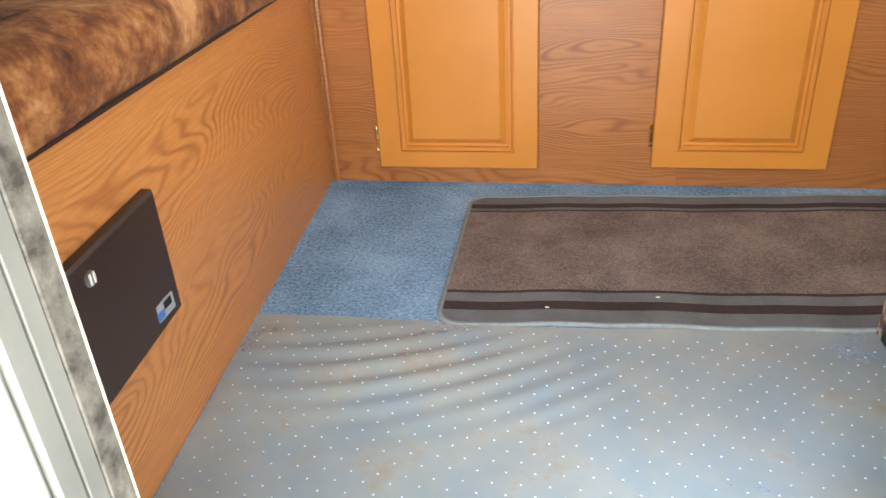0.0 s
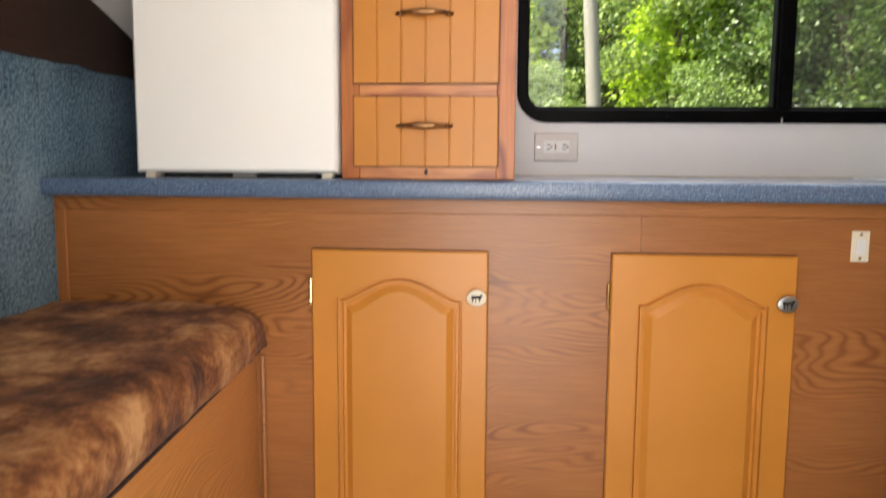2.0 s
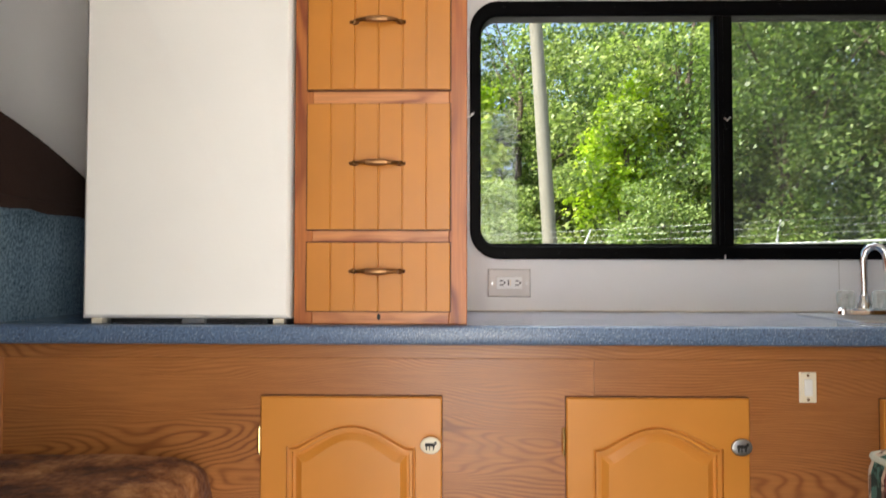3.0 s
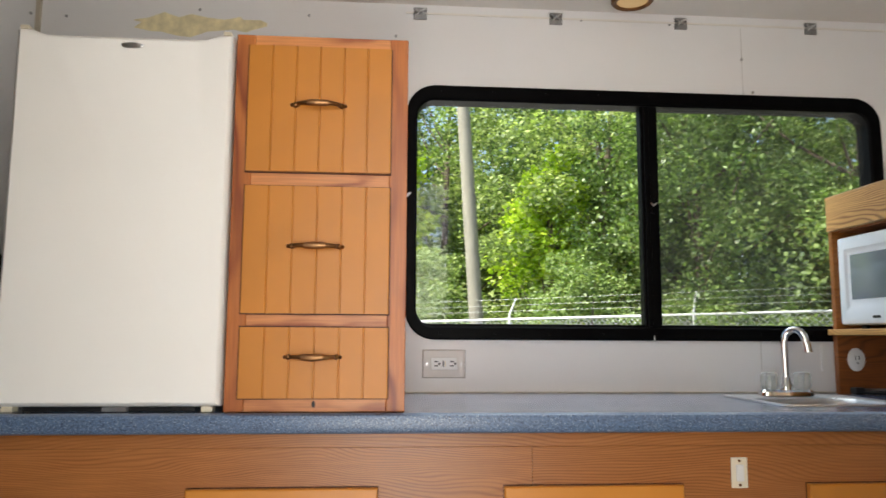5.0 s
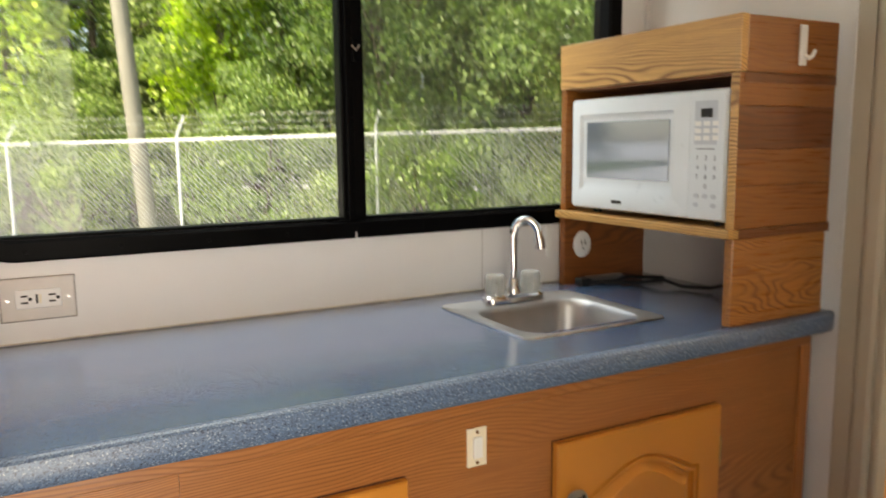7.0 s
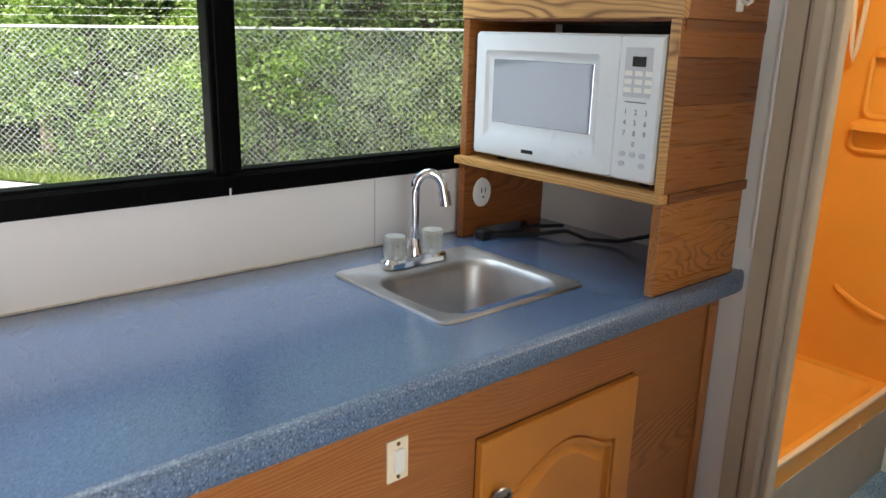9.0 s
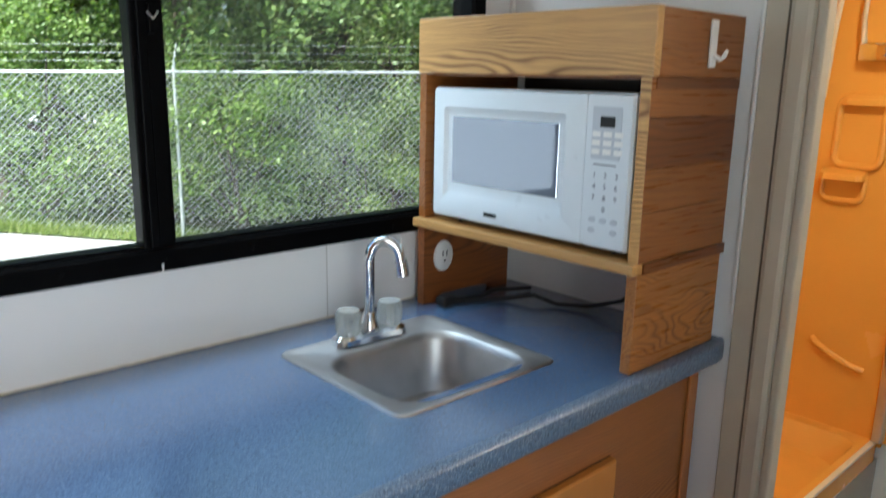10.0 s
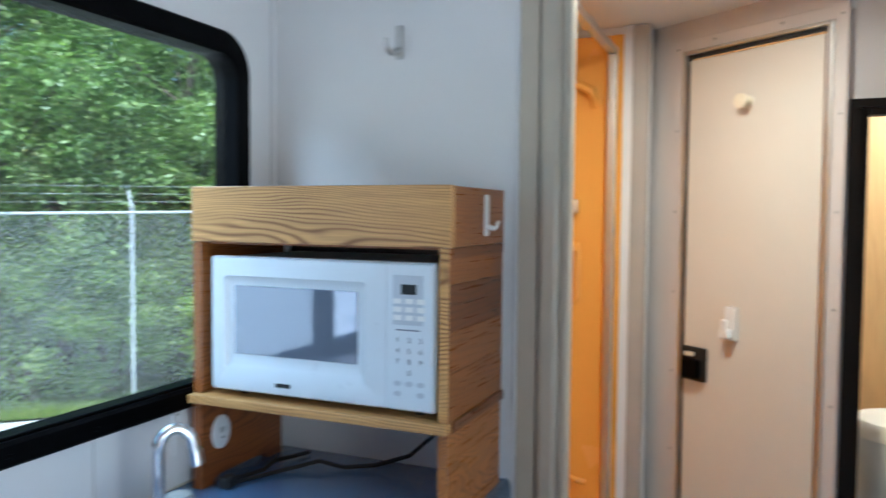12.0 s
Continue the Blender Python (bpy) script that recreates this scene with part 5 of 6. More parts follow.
va = thing("shower_valve", (PX1, 1.98, 1.52), "chrome shower valve block with a hose hook, on the orange wall", "shower valve")
part("block", box(B(), PX1 - 0.04, PX1 - 0.001, 1.90, 1.995, 1.44, 1.49, 0.006), CHROME, va, smooth=True)
part("lever", cylinder(B(), (PX1 - 0.04, 1.925, 1.464), (PX1 - 0.062, 1.925, 1.464), 0.013, 0.011, 12), CHROME, va, smooth=True)
part("bracket", box(B(), PX1 - 0.03, PX1 - 0.001, 1.925, 1.99, 1.695, 1.703, 0.002), CHROME, va)
part("hose", tube(B(), [(PX1 - 0.03, 1.985, 1.49), (PX1 - 0.035, 1.992, 1.56), (PX1 - 0.04, 1.985, 1.68), (PX1 - 0.04, 2.01, 1.735), (PX1 - 0.04, 2.05, 1.70), (PX1 - 0.035, 2.068, 1.52), (PX1 - 0.03, 2.078, 1.34), (PX1 - 0.03, 2.085, 1.305), (PX1 - 0.03, 2.094, 1.34), (PX1 - 0.03, 2.11, 1.52), (PX1 - 0.035, 2.13, 1.72)], 0.008, 8), IVORY, va, "cream shower hose", smooth=True)
bt = thing("bottle", (2.60, 2.235, LIP + 0.004), "rounded white plastic bottle on the orange pan rim", "bottle")
part("body", lathe(B(), [(0.02, 0), (0.029, 0.006), (0.031, 0.07), (0.030, 0.135), (0.022, 0.165), (0.010, 0.172)], (2.60, 2.235, LIP + 0.004), "z", 18), PLASTIC, bt, smooth=True)
part("cap", lathe(B(), [(0.012, 0.1725), (0.012, 0.192), (0.010, 0.195), (0.001, 0.195)], (2.60, 2.235, LIP + 0.004), "z", 14), IVORY, bt, "cream screw cap", smooth=True)
part("shower_post", box(B(), 2.70, 2.735, PY0 - 0.022, PY0 + 0.006, LIP + 0.014, 1.965, 0.004), ALU, shw, "aluminium frame post")
part("header_rail", box(B(), PX0, 2.735, PY0 - 0.020, PY0 + 0.008, 1.966, 1.99, 0.004), ALU, shw, "aluminium header rail")
part("wall_shower_end", box(B(), 2.766, 2.80, 1.676, BACK, 0, CEIL), WHITE, label="white end panel beside the shower", kind="structure")
part("flange", box(B(), 2.744, 2.764, 1.7625, PY0 - 0.006, LIP, 2.035, 0.003), SHOWER, shw, "orange fibreglass flange")
part("trim", box(B(), 2.742, 2.765, 1.732, 1.762, 0, CEIL, 0.004), WHITE, kind="structure", label="white trim post")
part("trim", box(B(), 2.736, 2.765, 1.678, 1.7315, 0, CEIL, 0.006), paint("grey_beige_post", (0.42, 0.39, 0.35), 0.4, 0.1, 5), kind="structure", label="grey-beige corner post")

# slanted wall with the narrow door
SL = Matrix.Translation((2.75, 1.555, 0)) @ Matrix.Rotation(math.atan2(-0.814, -0.581), 4, "Z")
# in this frame x runs along the wall towards the entrance, y points behind it, z up
def slant(bm):
    bmesh.ops.transform(bm, matrix=SL, verts=bm.verts)
    return bm
TAN = paint("warm_white_door", (0.70, 0.655, 0.585), 0.45, 0.05, 3, bump=0.08)
SWALL = paint("pale_lilac_white", (0.62, 0.58, 0.56), 0.4, 0.05, 3)
# which side of the wall faces the room
side = -1 if (SL.to_3x3() @ Vector((0, -1, 0))).x < 0 else 1
def sbox(x0, x1, d0, d1, z0, z1, bevel=0.0):
    a, c = sorted((side * d0, side * d1))
    return slant(box(B(), x0, x1, a, c, z0, z1, bevel))
part("wall_slanted", sbox(-0.30, -0.055, -0.04, 0, 0, CEIL), SWALL, label="painted metal wall beside the narrow door", kind="structure")
part("wall_slanted", sbox(-0.0545, 0.5225, -0.04, 0, 1.985, CEIL), SWALL, label="painted metal wall over the narrow door", kind="structure")
door = tagged(new("door_1"), "narrow warm-white door with rubber seal, black slam latch and hooks", "door", kind="structure")
door.location = (2.745, 1.52, 0)
def dpart(name, bm, mtl, label="", parent=door, **k):
    return part(name, bm, mtl, parent, label, **k)
dpart("leaf", sbox(0.008, 0.462, -0.02, 0.006, 0.02, 1.930, 0.004), TAN, "warm white flush door leaf")
dpart("seal", sbox(0.0, 0.0075, -0.01, 0.008, 0.02, 1.938), RUBBER, "black rubber seal")
dpart("seal", sbox(0.0, 0.470, -0.01, 0.008, 1.9385, 1.948), RUBBER, "black rubber seal")
dpart("seal", sbox(0.4625, 0.468, -0.01, 0.006, 0.02, 1.938), paint("brown_seal", (0.16, 0.09, 0.06), 0.6), "brown rubber seal")
for x0, x1 in ((-0.014, -0.0005), (0.4705, 0.485)):
    dpart("frame_bead", sbox(x0, x1, 0, 0.013, 0.02, 1.962, 0.003), ALU, "aluminium door frame bead")
dpart("frame_bead", sbox(-0.014, 0.485, 0, 0.013, 1.949, 1.9615, 0.003), ALU, "aluminium door frame bead")
for x0, x1 in ((-0.055, -0.0145), (0.4855, 0.523)):
    dpart("frame_flange", sbox(x0, x1, 0, 0.004, 0.0, 2.0, 0.0015), SWALL, "riveted painted flange")
dpart("frame_flange", sbox(-0.0145, 0.4855, 0, 0.0035, 1.9625, 2.0, 0.0015), SWALL, "riveted painted flange")
for z in [0.14 + 0.262 * i for i in range(8)]:
    for x in (-0.042, 0.506):
        bm = B()
        lathe(bm, [(0.0045, 0.0), (0.0038, 0.0016 * side), (0.001, 0.0024 * side)], (x, side * 0.004, z), "y", 10)
        dpart("rivet", slant(bm), PEWTER, "small domed rivet")
for x in (0.1, 0.33):
    bm = B()
    lathe(bm, [(0.0045, 0.0), (0.0038, 0.0016 * side), (0.001, 0.0024 * side)], (x, side * 0.004, 1.983), "y", 10)
    dpart("rivet", slant(bm), PEWTER, "small domed rivet")
lt = dpart("latch", sbox(0.014, 0.105, 0.006, 0.022, 0.912, 1.020, 0.006), RUBBER, "black slam latch")
dpart("paddle", sbox(0.024, 0.094, 0.022, 0.040, 0.922, 0.985, 0.008), BLACK, "black latch paddle", lt)
dpart("thumb_turn", sbox(0.034, 0.068, 0.0225, 0.036, 0.992, 1.006, 0.004), IVORY, "cream thumb turn", lt)
bm = B()
lathe(bm, [(0.018, 0.0), (0.018, 0.006 * side), (0.009, 0.010 * side), (0.009, 0.026 * side), (0.021, 0.030 * side), (0.022, 0.038 * side), (0.001, 0.042 * side)], (0.226, side * 0.006, 1.775), "y", 18)
rk = thing("coat_knob", (2.6, 1.37, 1.775), "round cream coat knob screwed to the narrow door", "coat knob")
part("knob", slant(bm), IVORY, rk, smooth=True)
ah = thing("hook", (2.65, 1.4, 1.10), "white plastic adhesive hook on the narrow door", "hook", "adhesive hooks")
part("strip", sbox(0.170, 0.214, 0.0065, 0.015, 1.058, 1.164, 0.007), PLASTIC, ah)
part("prong", sbox(0.172, 0.208, 0.015, 0.048, 1.064, 1.096, 0.008), PLASTIC, ah)
part("prong", sbox(0.178, 0.202, 0.036, 0.048, 1.085, 1.126, 0.005), PLASTIC, ah)

# end wall with a dark-framed opening into a wood-lined compartment
EX = 2.465
part("wall_bath_end", sheet_with_holes(B(), [ENTRY, 0.50, 1.095, 1.132], [0, 0.35, 1.725, CEIL], EX, EX + 0.03, [(1, 1)], (1, 2, 0)), SWALL, label="pale wall with a dark-framed opening", kind="structure")
DARKTRIM = paint("dark_opening_trim", (0.008, 0.006, 0.005), 0.6, 0.3, 12, spec=0.15)
part("trim", sheet_with_holes(B(), [0.48, 0.50, 1.095, 1.122], [0.33, 0.35, 1.725, 1.748], EX - 0.010, EX - 0.0005, [(1, 1)], (1, 2, 0)), DARKTRIM, label="dark trim round the opening", kind="structure")
part("trim", box(B(), EX - 0.0004, EX + 0.05, 1.0755, 1.0945, 0.35, 1.7245), DARKTRIM, label="dark jamb of the opening", kind="structure")
part("trim", box(B(), EX - 0.0004, EX + 0.05, 0.5005, 1.075, 1.706, 1.7245), DARKTRIM, label="dark head of the opening", kind="structure")
part("wall_compartment", box(B(), 3.0, 3.03, ENTRY, 1.9, 0, CEIL), wood("pale_pine_lining", (0.55, 0.30, 0.10), (0.72, 0.44, 0.17), "z", 16, 0.8, 0.5, 0.5), label="orange pine lining of the compartment", kind="structure")
part("compartment_floor", box(B(), EX + 0.031, 2.999, ENTRY, 1.09, 0.44, 0.48), OAK, label="oak floor of the compartment", kind="structure")
bn = thing("bin", (2.64, 0.93, 0.481), "cream plastic bin with a domed lid, in the compartment", "bin")
part("body", lathe(B(), [(0.11, 0.0), (0.125, 0.02), (0.14, 0.33), (0.142, 0.34)], (2.64, 0.93, 0.482), "z", 28), paint("grey_cream_plastic", (0.66, 0.62, 0.52), 0.4), bn, smooth=True)
part("lid", lathe(B(), [(0.146, 0.341), (0.147, 0.365), (0.135, 0.385), (0.08, 0.398), (0.001, 0.40)], (2.64, 0.93, 0.482), "z", 28), IVORY, bn, "cream domed lid", smooth=True)
part("wall_end", box(B(), 3.9, 4.0, ENTRY, BACK, 0, CEIL), WHITE, label="white end wall", kind="structure")
bl = thing("ceiling_light", (1.98, 1.55, CEIL), "round warm ceiling light in the shower room", "ceiling light")
part("ring", lathe(B(), [(0.07, 0), (0.07, -0.012), (0.06, -0.018), (0.055, -0.004)], (1.98, 1.55, CEIL), "z", 28), PEWTER, bl, smooth=True)
part("lens", lathe(B(), [(0.054, -0.004), (0.052, -0.016), (0.03, -0.022), (0.001, -0.023)], (1.98, 1.55, CEIL), "z", 24), glow("bath_lens", (1.0, 0.85, 0.6), 1.6), bl, "glowing lens", smooth=True)
bath = new("bath_lamp", bpy.data.lights.new("bath_lamp", "AREA"))
bath.data.shape, bath.data.size, bath.data.energy, bath.data.color = "DISK", 0.11, 4.6, (1.0, 0.82, 0.6)
bath.location = (1.98, 1.55, CEIL - 0.03)

# unseen roof vent, added with a glow and a lamp to brighten the compartment
rv = thing("roof_vent", (2.74, 0.78, CEIL), "unseen roof vent with a cream frame, added to light the compartment", "roof vent")
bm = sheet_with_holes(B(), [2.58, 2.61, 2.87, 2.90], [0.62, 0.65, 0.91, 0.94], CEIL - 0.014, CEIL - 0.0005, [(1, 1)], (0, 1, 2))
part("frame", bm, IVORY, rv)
part("dome", box(B(), 2.6105, 2.8695, 0.6505, 0.9095, CEIL - 0.008, CEIL - 0.002), glow("vent_fill_glow", (1.0, 0.97, 0.92), 1.5), rv, "glowing dome of the added vent")
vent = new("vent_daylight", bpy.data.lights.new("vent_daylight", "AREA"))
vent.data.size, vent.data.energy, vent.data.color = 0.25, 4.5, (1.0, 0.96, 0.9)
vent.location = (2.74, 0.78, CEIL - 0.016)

# ---------------- outdoors ----------------
GROUND = -0.37
def fence_y(x):
    return 12.2 - 0.66 * x
m, nt, b = nodes_of("gravel_lot", 0.9, 0, 0.2)
v = coords(nt)
nt.links.new(mixed(nt, 0.5, ramp(nt, noisy(nt, v, 0.7, 6, 0.6), [(0.35, (0.50, 0.485, 0.46)), (0.65, (0.66, 0.645, 0.61))]), ramp(nt, noisy(nt, v, 26, 4, 0.7), [(0.35, (0.40, 0.39, 0.365)), (0.65, (0.74, 0.72, 0.68))])), b.inputs["Base Color"])
bumped(nt, b, noisy(nt, v, 40, 4), 0.6, 0.02)
FX0, FX1 = -7.0, 10.6


def ground_z(x, y):
    """The lot falls gently along the fence; level by the trailer and far away."""
    k = min(1.0, max(0.0, (y - 3.5) / 5.5))
    k = k * k * (3 - 2 * k) * min(1.0, max(0.0, (60 - y) / 30))
    return GROUND + k * (0.08 - 0.105 * min(5.5, max(-4.0, x - 1.6)))


def terrain(name, xs, rows, lift, material, label):
    """rows: for each x, the y of every row."""
    bm = B()
    vs = [[bm.verts.new((x, y, ground_z(x, y) + lift)) for y in rows(x)] for x in xs]
    for a, c in zip(vs, vs[1:]):
        for k in range(len(a) - 1):
            bm.faces.new((a[k], c[k], c[k + 1], a[k + 1]))
    return part(name, bm, material, label=label, smooth=True, kind="structure")


XS = [-400, -60, -20, -12] + [-8 + 0.5 * i for i in range(45)] + [18, 26, 60, 400]
terrain("ground", XS, lambda x: [-400, -20, 0] + [3 + 0.5 * i for i in range(50)] + [32, 40, 50, 60, 400], 0.0, m, "pale sunlit gravel lot")
m, nt, b = nodes_of("grassy_soil", 0.95, 0, 0.1)
v = coords(nt)
nt.links.new(ramp(nt, noisy(nt, v, 2.5, 6, 0.7), [(0.35, (0.05, 0.07, 0.02)), (0.55, (0.11, 0.16, 0.04)), (0.7, (0.16, 0.13, 0.07))]), b.inputs["Base Color"])
EDGE = lambda x: fence_y(x) - 0.55 + 0.22 * noise.noise((x * 0.9, 0, 0)) + 0.12 * noise.noise((x * 3, 4, 0))
terrain("verge", [-30 + 0.3 * i for i in range(200)], lambda x: [EDGE(x) + k for k in (0, 0.3, 0.7, 1.2, 2, 3, 5, 8, 12, 20, 30)], 0.02, m, "grassy soil along and behind the fence")

def leafy(name, dark, mid, light):
    m = bpy.data.materials.new(name)
    m.use_nodes = True
    nt = m.node_tree
    nt.nodes.clear()
    out = nt.nodes.new("ShaderNodeOutputMaterial")
    geo = nt.nodes.new("ShaderNodeNewGeometry")
    info = nt.nodes.new("ShaderNodeObjectInfo")
    c = ramp(nt, geo.outputs["Random Per Island"], [(0.0, dark), (0.55, mid), (1.0, light)])
    tone = ramp(nt, info.outputs["Random"], [(0.0, (0.75, 0.82, 0.7)), (1.0, (1.15, 1.1, 0.95))])
    c = mixed(nt, 1.0, c, tone, "MULTIPLY")
    d, t, g = nt.nodes.new("ShaderNodeBsdfDiffuse"), nt.nodes.new("ShaderNodeBsdfTranslucent"), add(nt, "ShaderNodeBsdfGlossy", Roughness=0.42)
    g.inputs["Color"].default_value = (0.5, 0.55, 0.5, 1)
    nt.links.new(c, d.inputs["Color"])
    nt.links.new(mixed(nt, 1.0, c, (1.35, 1.6, 0.75), "MULTIPLY"), t.inputs["Color"])
    m1, m2 = nt.nodes.new("ShaderNodeMixShader"), nt.nodes.new("ShaderNodeMixShader")
    m1.inputs[0].default_value, m2.inputs[0].default_value = 0.38, 0.06
    nt.links.new(d.outputs[0], m1.inputs[1])
    nt.links.new(t.outputs[0], m1.inputs[2])
    nt.links.new(m1.outputs[0], m2.inputs[1])
    nt.links.new(g.outputs[0], m2.inputs[2])
    nt.links.new(m2.outputs[0], out.inputs[0])
    return m


LEAF = leafy("leaf_deep_green", (0.03, 0.055, 0.018), (0.105, 0.17, 0.05), (0.30, 0.40, 0.13))
LIME = leafy("leaf_lime", (0.16, 0.26, 0.02), (0.38, 0.52, 0.045), (0.60, 0.68, 0.10))
HAZEL = leafy("leaf_grey_green", (0.08, 0.125, 0.045), (0.25, 0.335, 0.125), (0.49, 0.57, 0.27))
SHRUB = leafy("leaf_shrub_green", (0.07, 0.12, 0.035), (0.24, 0.34, 0.11), (0.43, 0.53, 0.21))
# darkened greens put the shade of the deep woods into the leaf colour
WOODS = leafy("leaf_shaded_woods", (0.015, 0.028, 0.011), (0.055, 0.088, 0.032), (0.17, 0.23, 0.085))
BARK = paint("bark", (0.13, 0.10, 0.075), 0.9, 0.35, 12, bump=0.9, fine=30)


def leaf_cloud(name, clumps, per, size, seed, material, parent, spread=0.32):
    """Many small kite-shaped leaves in clumps; each leaf two triangles with a fold."""
    rs = np.random.RandomState(seed)
    centres = np.array(clumps)
    n = len(centres) * per
    c = np.repeat(centres[:, :3], per, axis=0)
    rad = np.repeat(centres[:, 3], per)
    d = rs.normal(size=(n, 3))
    d /= np.linalg.norm(d, axis=1)[:, None]
    p = c + d * (rad * rs.uniform(0.25, 1.0, n) ** 0.6)[:, None] * (1, 1, 0.75)
    a = rs.normal(size=(n, 3)) * (1, 1, 0.6)
    a /= np.linalg.norm(a, axis=1)[:, None]
    nrm = d * 0.5 + (0, 0, 0.8) + rs.normal(size=(n, 3)) * 0.45
    w = np.cross(nrm, a)
    w /= np.linalg.norm(w, axis=1)[:, None]
    s = size * rs.uniform(0.6, 1.3, n)[:, None]
    q = np.stack([p, p + a * s * 0.45 + w * s * 0.30, p + a * s, p + a * s * 0.45 - w * s * 0.30], 1).reshape(-1, 3)
    idx = np.arange(n)[:, None] * 4
    f = np.concatenate([idx + (0, 1, 2), idx + (0, 2, 3)], 1).reshape(-1, 3)
    me = bpy.data.meshes.new(name)
    me.from_pydata(q.tolist(), [], f.tolist())
    me.materials.append(material)
    ob = new(name, me)
    ob.parent = parent
    return ob


def crown_clumps(rs, height, base, radius, count, low=0.0):
    out = []
    while len(out) < count:
        u = rs.uniform(-1, 1, 3)
        if not 0.25 < np.linalg.norm(u) < 1:
            continue
        if noise.noise(Vector(u * 2.2) + Vector((radius, height, 0))) < -0.08:
            continue
        z = base + (u[2] * 0.5 + 0.5) * (height - base)
        taper = 1.0 - 0.35 * max(0, u[2])
        out.append((u[0] * radius * taper, u[1] * radius * taper, z, rs.uniform(0.27, 0.58)))
    return out


def tree(at, height, base, radius, count, per, seed, material, label, size=0.076):
    rs = np.random.RandomState(seed)
    t = thing("tree", (0, 0, 0), label, "tree", "trees behind the fence")
    clumps = crown_clumps(rs, height, base, radius, count)
    bm = B()
    lean = rs.uniform(-0.3, 0.3, 2)
    trunk = [(lean[0] * k * k, lean[1] * k * k, height * 0.85 * k) for k in (0, 0.15, 0.35, 0.6, 0.85, 1)]
    tube(bm, trunk, [0.14, 0.115, 0.09, 0.065, 0.04, 0.015], 8)
    for cx, cy, cz, r in clumps[:14]:
        k = min(0.9, max(0.12, (cz - 0.8) / (height * 0.85)))
        s = Vector((lean[0] * k * k, lean[1] * k * k, height * 0.85 * k * 0.85))
        e = Vector((cx, cy, cz))
        tube(bm, [s, s.lerp(e, 0.5) + Vector((0, 0, -0.12)), e], [0.035, 0.02, 0.007], 6)
    part("trunk", bm, BARK, t, smooth=True, local=True)
    leaf_cloud("crown", clumps, per, size, seed, material, t)
    t.location = (at[0], at[1], ground_z(at[0], at[1]))
    return t


def shrub(at, height, radius, count, per, seed, material, label, size=0.06):
    rs = np.random.RandomState(seed)
    t = thing("shrub", (0, 0, 0), label, "shrub", "shrubs along the fence")
    clumps = [(c[0], c[1], c[2], c[3] * 0.8) for c in crown_clumps(rs, height, 0.05, radius, count)]
    bm = B()
    for k in range(7):
        a = 2 * math.pi * k / 7
        c = clumps[k]
        tube(bm, [(0.08 * math.cos(a), 0.08 * math.sin(a), 0), (c[0] * 0.5, c[1] * 0.5, c[2] * 0.5), c[:3]], [0.03, 0.02, 0.006], 5)
    part("stems", bm, BARK, t, smooth=True, local=True)
    leaf_cloud("foliage", clumps, per, size, seed, material, t)
    t.location = (at[0], at[1], ground_z(at[0], at[1]))
    return t


rng = random.Random(11)
T = [tree((1.2, 15.5, GROUND), 7.9, 1.0, 2.6, 128, 230, 1, LEAF, "tall broadleaf tree with dense mid-green foliage behind the fence"),
     tree((5.4, 12.6, GROUND), 6.7, 0.7, 2.5, 150, 230, 2, HAZEL, "broadleaf tree with grey-green leaves behind the fence"),
     tree((2.85, 12.6, GROUND), 5.1, 0.9, 0.7, 34, 200, 3, LIME, "slender young tree with bright lime leaves in the sun", 0.12)]
spots = [(-2.6, 16.6, 0), (-6.4, 18.0, 1), (4.2, 15.4, 0), (7.6, 13.6, 0), (7.9, 10.4, 1), (10.2, 11.5, 0), (10.2, 8.6, 1), (12.8, 9.6, 0), (12.6, 6.8, 1), (15.4, 7.5, 0), (3.3, 18.8, 1), (-0.8, 19.4, 0), (7.2, 17.4, 0), (11.0, 15.2, 1), (-4.4, 21.0, 0), (14.6, 12.0, 0), (0.0, 14.6, 2), (-9.5, 21.0, 0), (3.9, 13.7, 1), (6.4, 14.6, 1), (4.9, 11.3, 0), (6.9, 10.6, 1), (8.9, 9.1, 1), (2.0, 17.4, 1), (9.4, 12.6, 1)]
for x, y, k in spots:
    s = rng.uniform(0.88, 1.22)
    o = copy_thing(T[k], pose(x, y, ground_z(x, y), 0, 0, rng.uniform(0, 360)))
    o.scale = (s, s, s * rng.uniform(0.95, 1.15))
S = [shrub((3.0, fence_y(3.0) + 1.2, GROUND), 2.9, 1.15, 85, 200, 21, HAZEL, "sprawling grey-green shrub pressed against the chain-link fence"),
     shrub((5.0, fence_y(5.0) + 1.1, GROUND), 2.9, 1.25, 85, 200, 22, SHRUB, "thick green shrub behind the chain-link fence")]
for i in range(22):
    x = -7.5 + i * 0.98 + rng.uniform(-0.3, 0.3)
    if abs(x - 3.0) < 0.5 or abs(x - 5.0) < 0.5:
        continue
    if abs(x - 1.4) < 0.75:
        continue
    k = i % 2 if x > -1 else 1
    s = rng.uniform(0.75, 1.2)
    y = fence_y(x) + rng.uniform(0.95, 1.6)
    o = copy_thing(S[k], pose(x, y, ground_z(x, y), 0, 0, rng.uniform(0, 360)))
    o.scale = (s, s, s * rng.uniform(0.8, 1.25))
# trees added out of view on the sunward side, darkening the panes' reflections
for i in range(15):
    k = (0, 1, 0)[i % 3]
    x, y = -17 + i * 2.5 + rng.uniform(-0.7, 0.7), -19 + rng.uniform(-2.5, 2.5)
    s = rng.uniform(1.0, 1.45)
    o = copy_thing(T[k], pose(x, y, GROUND, 0, 0, rng.uniform(0, 360)))
    o.scale = (s * 1.2, s * 1.2, s)
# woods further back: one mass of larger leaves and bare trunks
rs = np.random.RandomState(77)
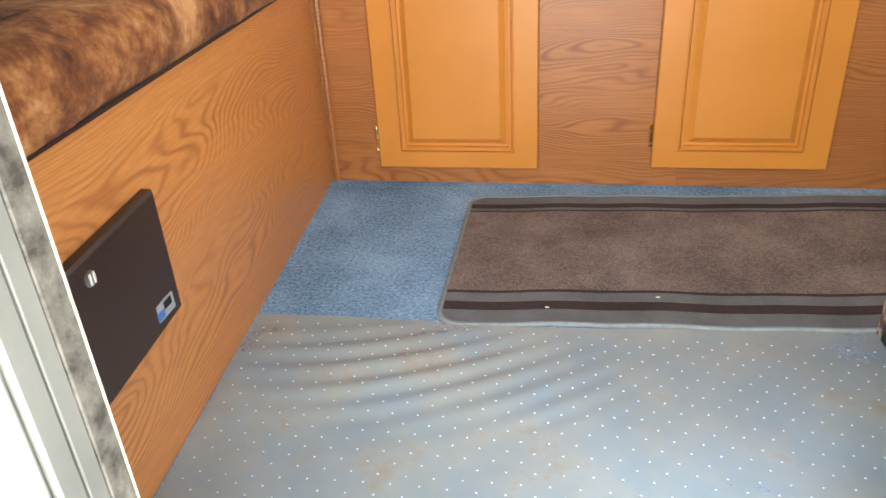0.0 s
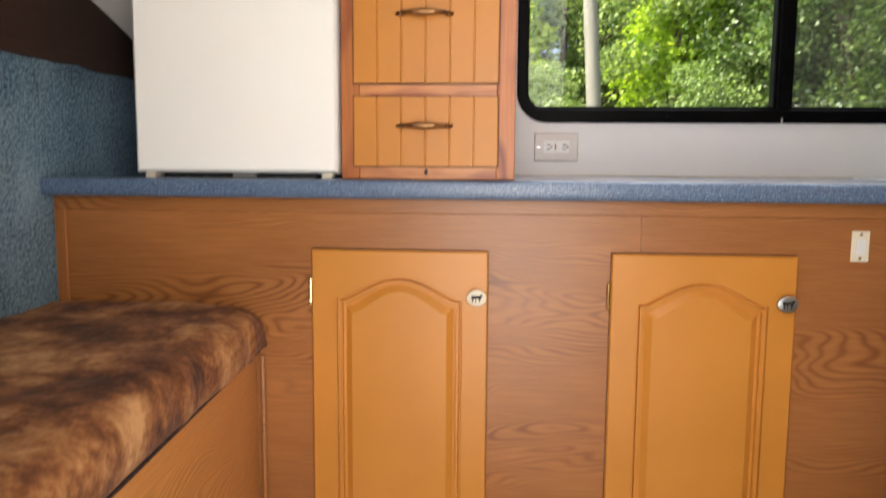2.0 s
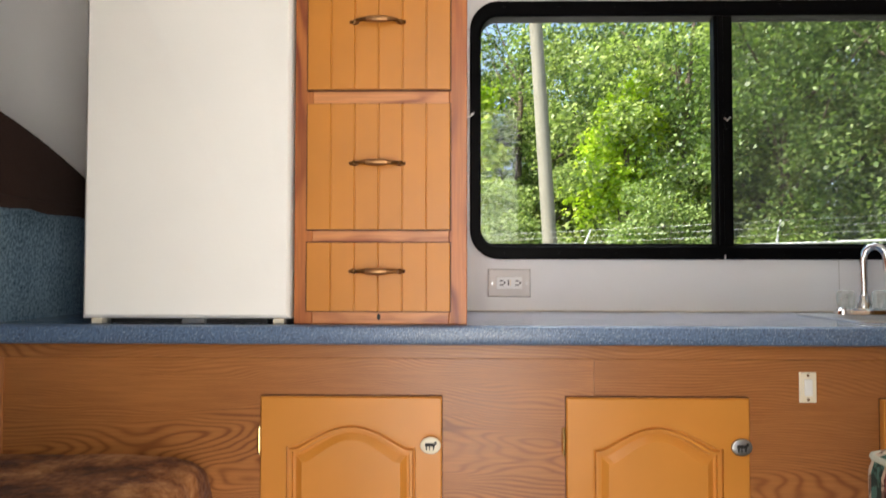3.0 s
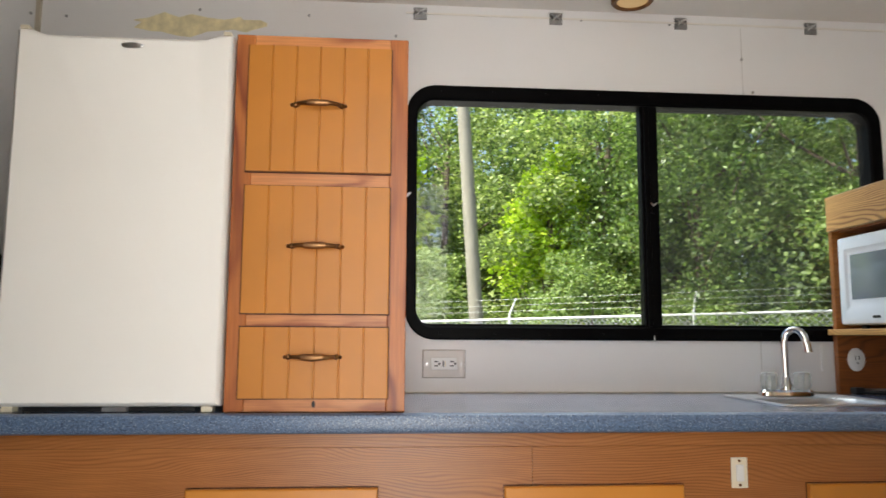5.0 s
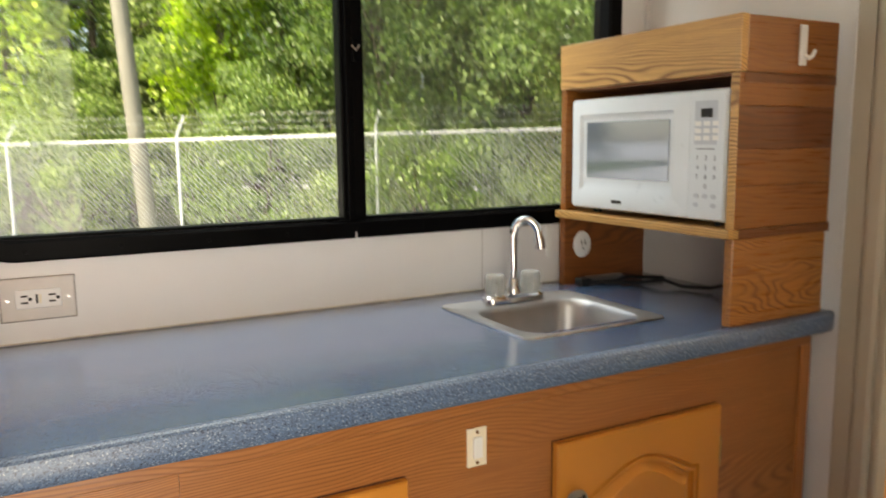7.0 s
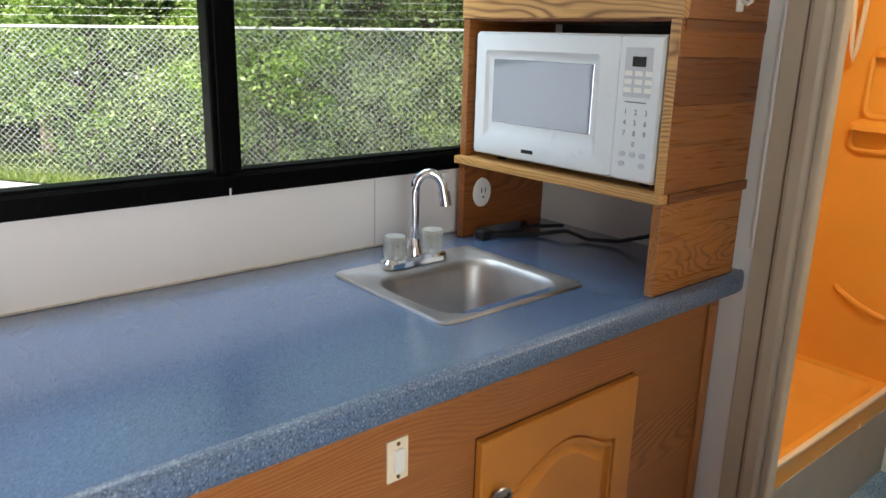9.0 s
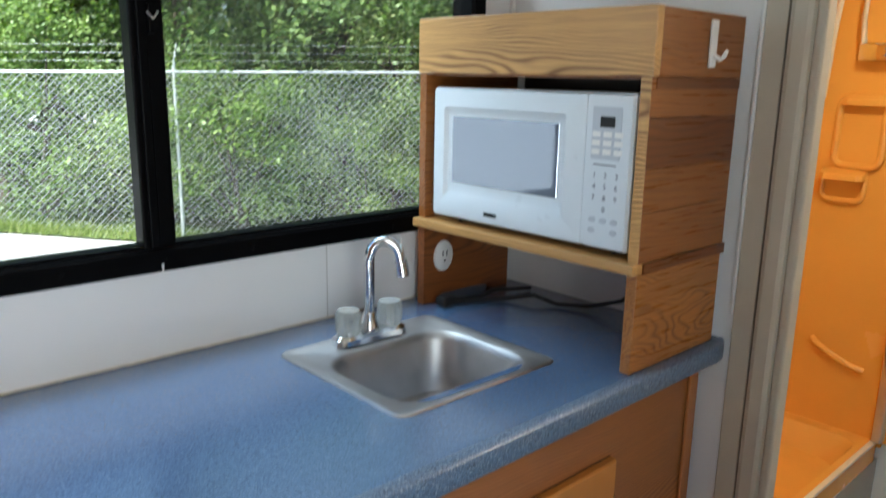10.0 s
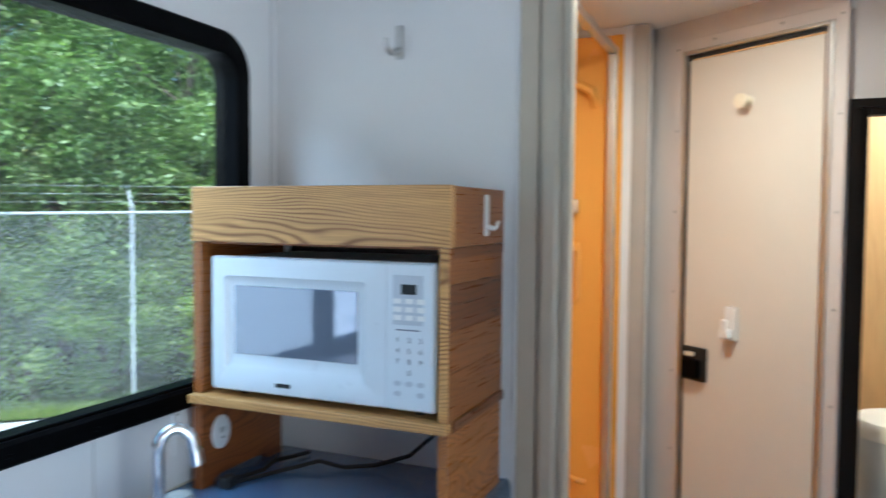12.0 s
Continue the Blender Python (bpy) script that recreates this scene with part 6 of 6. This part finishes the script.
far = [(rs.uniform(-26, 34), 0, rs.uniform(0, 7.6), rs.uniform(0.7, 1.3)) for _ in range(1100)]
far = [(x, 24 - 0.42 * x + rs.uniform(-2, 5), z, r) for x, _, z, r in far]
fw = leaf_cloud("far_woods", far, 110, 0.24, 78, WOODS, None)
tagged(fw, "dense woods beyond the nearer trees, greens darkened for shade", "woods", kind="stuff")

# grass along the fence
rs = np.random.RandomState(5)
n = 16000
gx = rs.uniform(-4, 9.5, n)
gy = 12.2 - 0.66 * gx - 0.62 + np.abs(rs.normal(0, 0.55, n))
h = rs.uniform(0.03, 0.10, n)
dx, dy = rs.normal(0, 0.035, n), rs.normal(0, 0.035, n)
a = rs.uniform(0, 6.28, n)
wx, wy = 0.006 * np.cos(a), 0.006 * np.sin(a)
z0 = np.array([ground_z(x, y) for x, y in zip(gx, gy)]) + 0.02
q = np.stack([np.stack([gx - wx, gy - wy, z0], 1), np.stack([gx + wx, gy + wy, z0], 1), np.stack([gx + dx, gy + dy, z0 + h], 1)], 1).reshape(-1, 3)
me = bpy.data.meshes.new("grass")
me.from_pydata(q.tolist(), [], (np.arange(n)[:, None] * 3 + (0, 1, 2)).tolist())
me.materials.append(leafy("grass_blades", (0.11, 0.15, 0.05), (0.22, 0.28, 0.09), (0.36, 0.38, 0.18)))
tagged(new("grass", me), "short sunlit grass along the foot of the fence", "grass", kind="stuff")

# chain-link fence
GALV = paint("galvanised_steel", (0.52, 0.54, 0.54), 0.5, 0.1, 20, metal=0.3)
def foot(x):
    return ground_z(x, fence_y(x))
fence = thing("chain_link_fence", (3.0, fence_y(3.0), ground_z(3.0, fence_y(3.0))), "tall galvanised chain-link fence with barbed wire on angled arms", "fence")
D = Vector((1, -0.66, 0)).normalized()
def on_fence(x, z, out=0.0):
    return Vector((x, fence_y(x), z)) + out * Vector((-D.y, D.x, 0))
def rail_z(x):
    return 1.29 + 0.02 * x
for x in (-4.6, -2.35, -0.1, 1.83, 3.98, 6.63, 9.0):
    part("post", cylinder(B(), on_fence(x, foot(x) - 0.05), on_fence(x, rail_z(x) + 0.02), 0.021, seg=12), GALV, fence, "galvanised post", smooth=True)
    part("arm", tube(B(), [on_fence(x, rail_z(x)), on_fence(x, rail_z(x) + 0.06), on_fence(x, rail_z(x) + 0.31, 0.24)], [0.024, 0.018, 0.012], 8), GALV, fence, "angled barbed-wire arm", smooth=True)
part("rail", tube(B(), [on_fence(FX0 + (FX1 - FX0) * i / 8, rail_z(FX0 + (FX1 - FX0) * i / 8)) for i in range(9)], 0.0175, 10), GALV, fence, "galvanised top rail", smooth=True)
for k in (0.12, 0.21, 0.30):
    part("strand", tube(B(), [on_fence(FX0 + (FX1 - FX0) * i / 60, rail_z(FX0 + (FX1 - FX0) * i / 60) + k, k * 0.75) for i in range(61)], 0.0018, 5), GALV, fence, "strand of barbed wire")
verts, faces = [], []
step = 0.075
L = (FX1 - FX0) / D.x
def wire(u0, z0, u1, z1):
    o = Vector((FX0, fence_y(FX0), 0))
    a, c = o + D * u0 + Vector((0, 0, z0)), o + D * u1 + Vector((0, 0, z1))
    r, n0 = 0.0021, len(verts)
    side_ = Vector((-D.y, D.x, 0))
    along = (c - a).normalized()
    up = along.cross(side_)
    for p in (a, c):
        for k in range(3):
            verts.append(p + r * (math.cos(2.094 * k) * side_ + math.sin(2.094 * k) * up) - fence.location)
    for k in range(3):
        faces.append((n0 + k, n0 + (k + 1) % 3, n0 + 3 + (k + 1) % 3, n0 + 3 + k))
u = -2.0
while u < L:
    for s in (1, -1):
        top = 1.29 + 0.02 * (FX0 + (u + 0.9) * D.x)
        H = top - (foot(FX0 + (u + 0.9 - 0.9 * s) * D.x) + 0.03)
        a, c = (u, u + H) if s > 0 else (u + 1.8, u + 1.8 - H)
        if min(a, c) > -0.05 and max(a, c) < L + 0.3:
            wire(a, top - H, c, top)
    u += step
me = bpy.data.meshes.new("mesh")
me.from_pydata([tuple(v) for v in verts], [], faces)
me.materials.append(GALV)
mo = new("wire_mesh", me)
mo.parent = fence
tagged(mo, "diamond wire mesh", kind="stuff")

# utility pole
POLEWOOD = wood("weathered_pole", (0.10, 0.10, 0.075), (0.235, 0.23, 0.18), "z", 14, 1.0, 0.85, 0.5)
pole = thing("utility_pole", (1.53, 11.65, ground_z(1.53, 11.65)), "weathered grey wooden utility pole rising out of the shrubs", "utility pole")
part("shaft", cylinder(B(), (1.535, 11.65, ground_z(1.53, 11.65) - 0.1), (0.94, 11.65, 9.2), 0.118, 0.085, 18), POLEWOOD, pole, smooth=True)

# ---------------- parked trailer across the lot ----------------
pt = thing("cargo_trailer", (1.1, -7.6, GROUND), "white box cargo trailer parked on the pale gravel across the lot", "trailer")
TRAILERWHITE = paint("trailer_white", (0.78, 0.79, 0.80), 0.35, 0.05, 1.5)
part("body", box(B(), -1.6, 3.6, -8.7, -6.6, GROUND + 0.55, 2.35, 0.06, 3), TRAILERWHITE, pt)
part("chassis", box(B(), -1.5, 3.5, -8.5, -6.8, GROUND + 0.42, GROUND + 0.5495), RUBBER, pt, "dark steel chassis")
for x in (-1.55, -0.55, 0.45, 1.45, 2.45, 3.45):
    part("panel_joint", box(B(), x, x + 0.03, -6.5995, -6.59, GROUND + 0.6, 2.28), ALU, pt, "upright aluminium joint strip")
for x in (0.3, 1.35):
    for y in (-6.85, -8.6):
        w = part("wheel", cylinder(B(), (x, y, GROUND + 0.33), (x, y + 0.2, GROUND + 0.33), 0.33, seg=24), RUBBER, pt, "black tyre", smooth=True)
        part("rim", cylinder(B(), (x, y - 0.006, GROUND + 0.33), (x, y + 0.206, GROUND + 0.33), 0.19, seg=20), ALU, w, "grey steel rim", smooth=True)
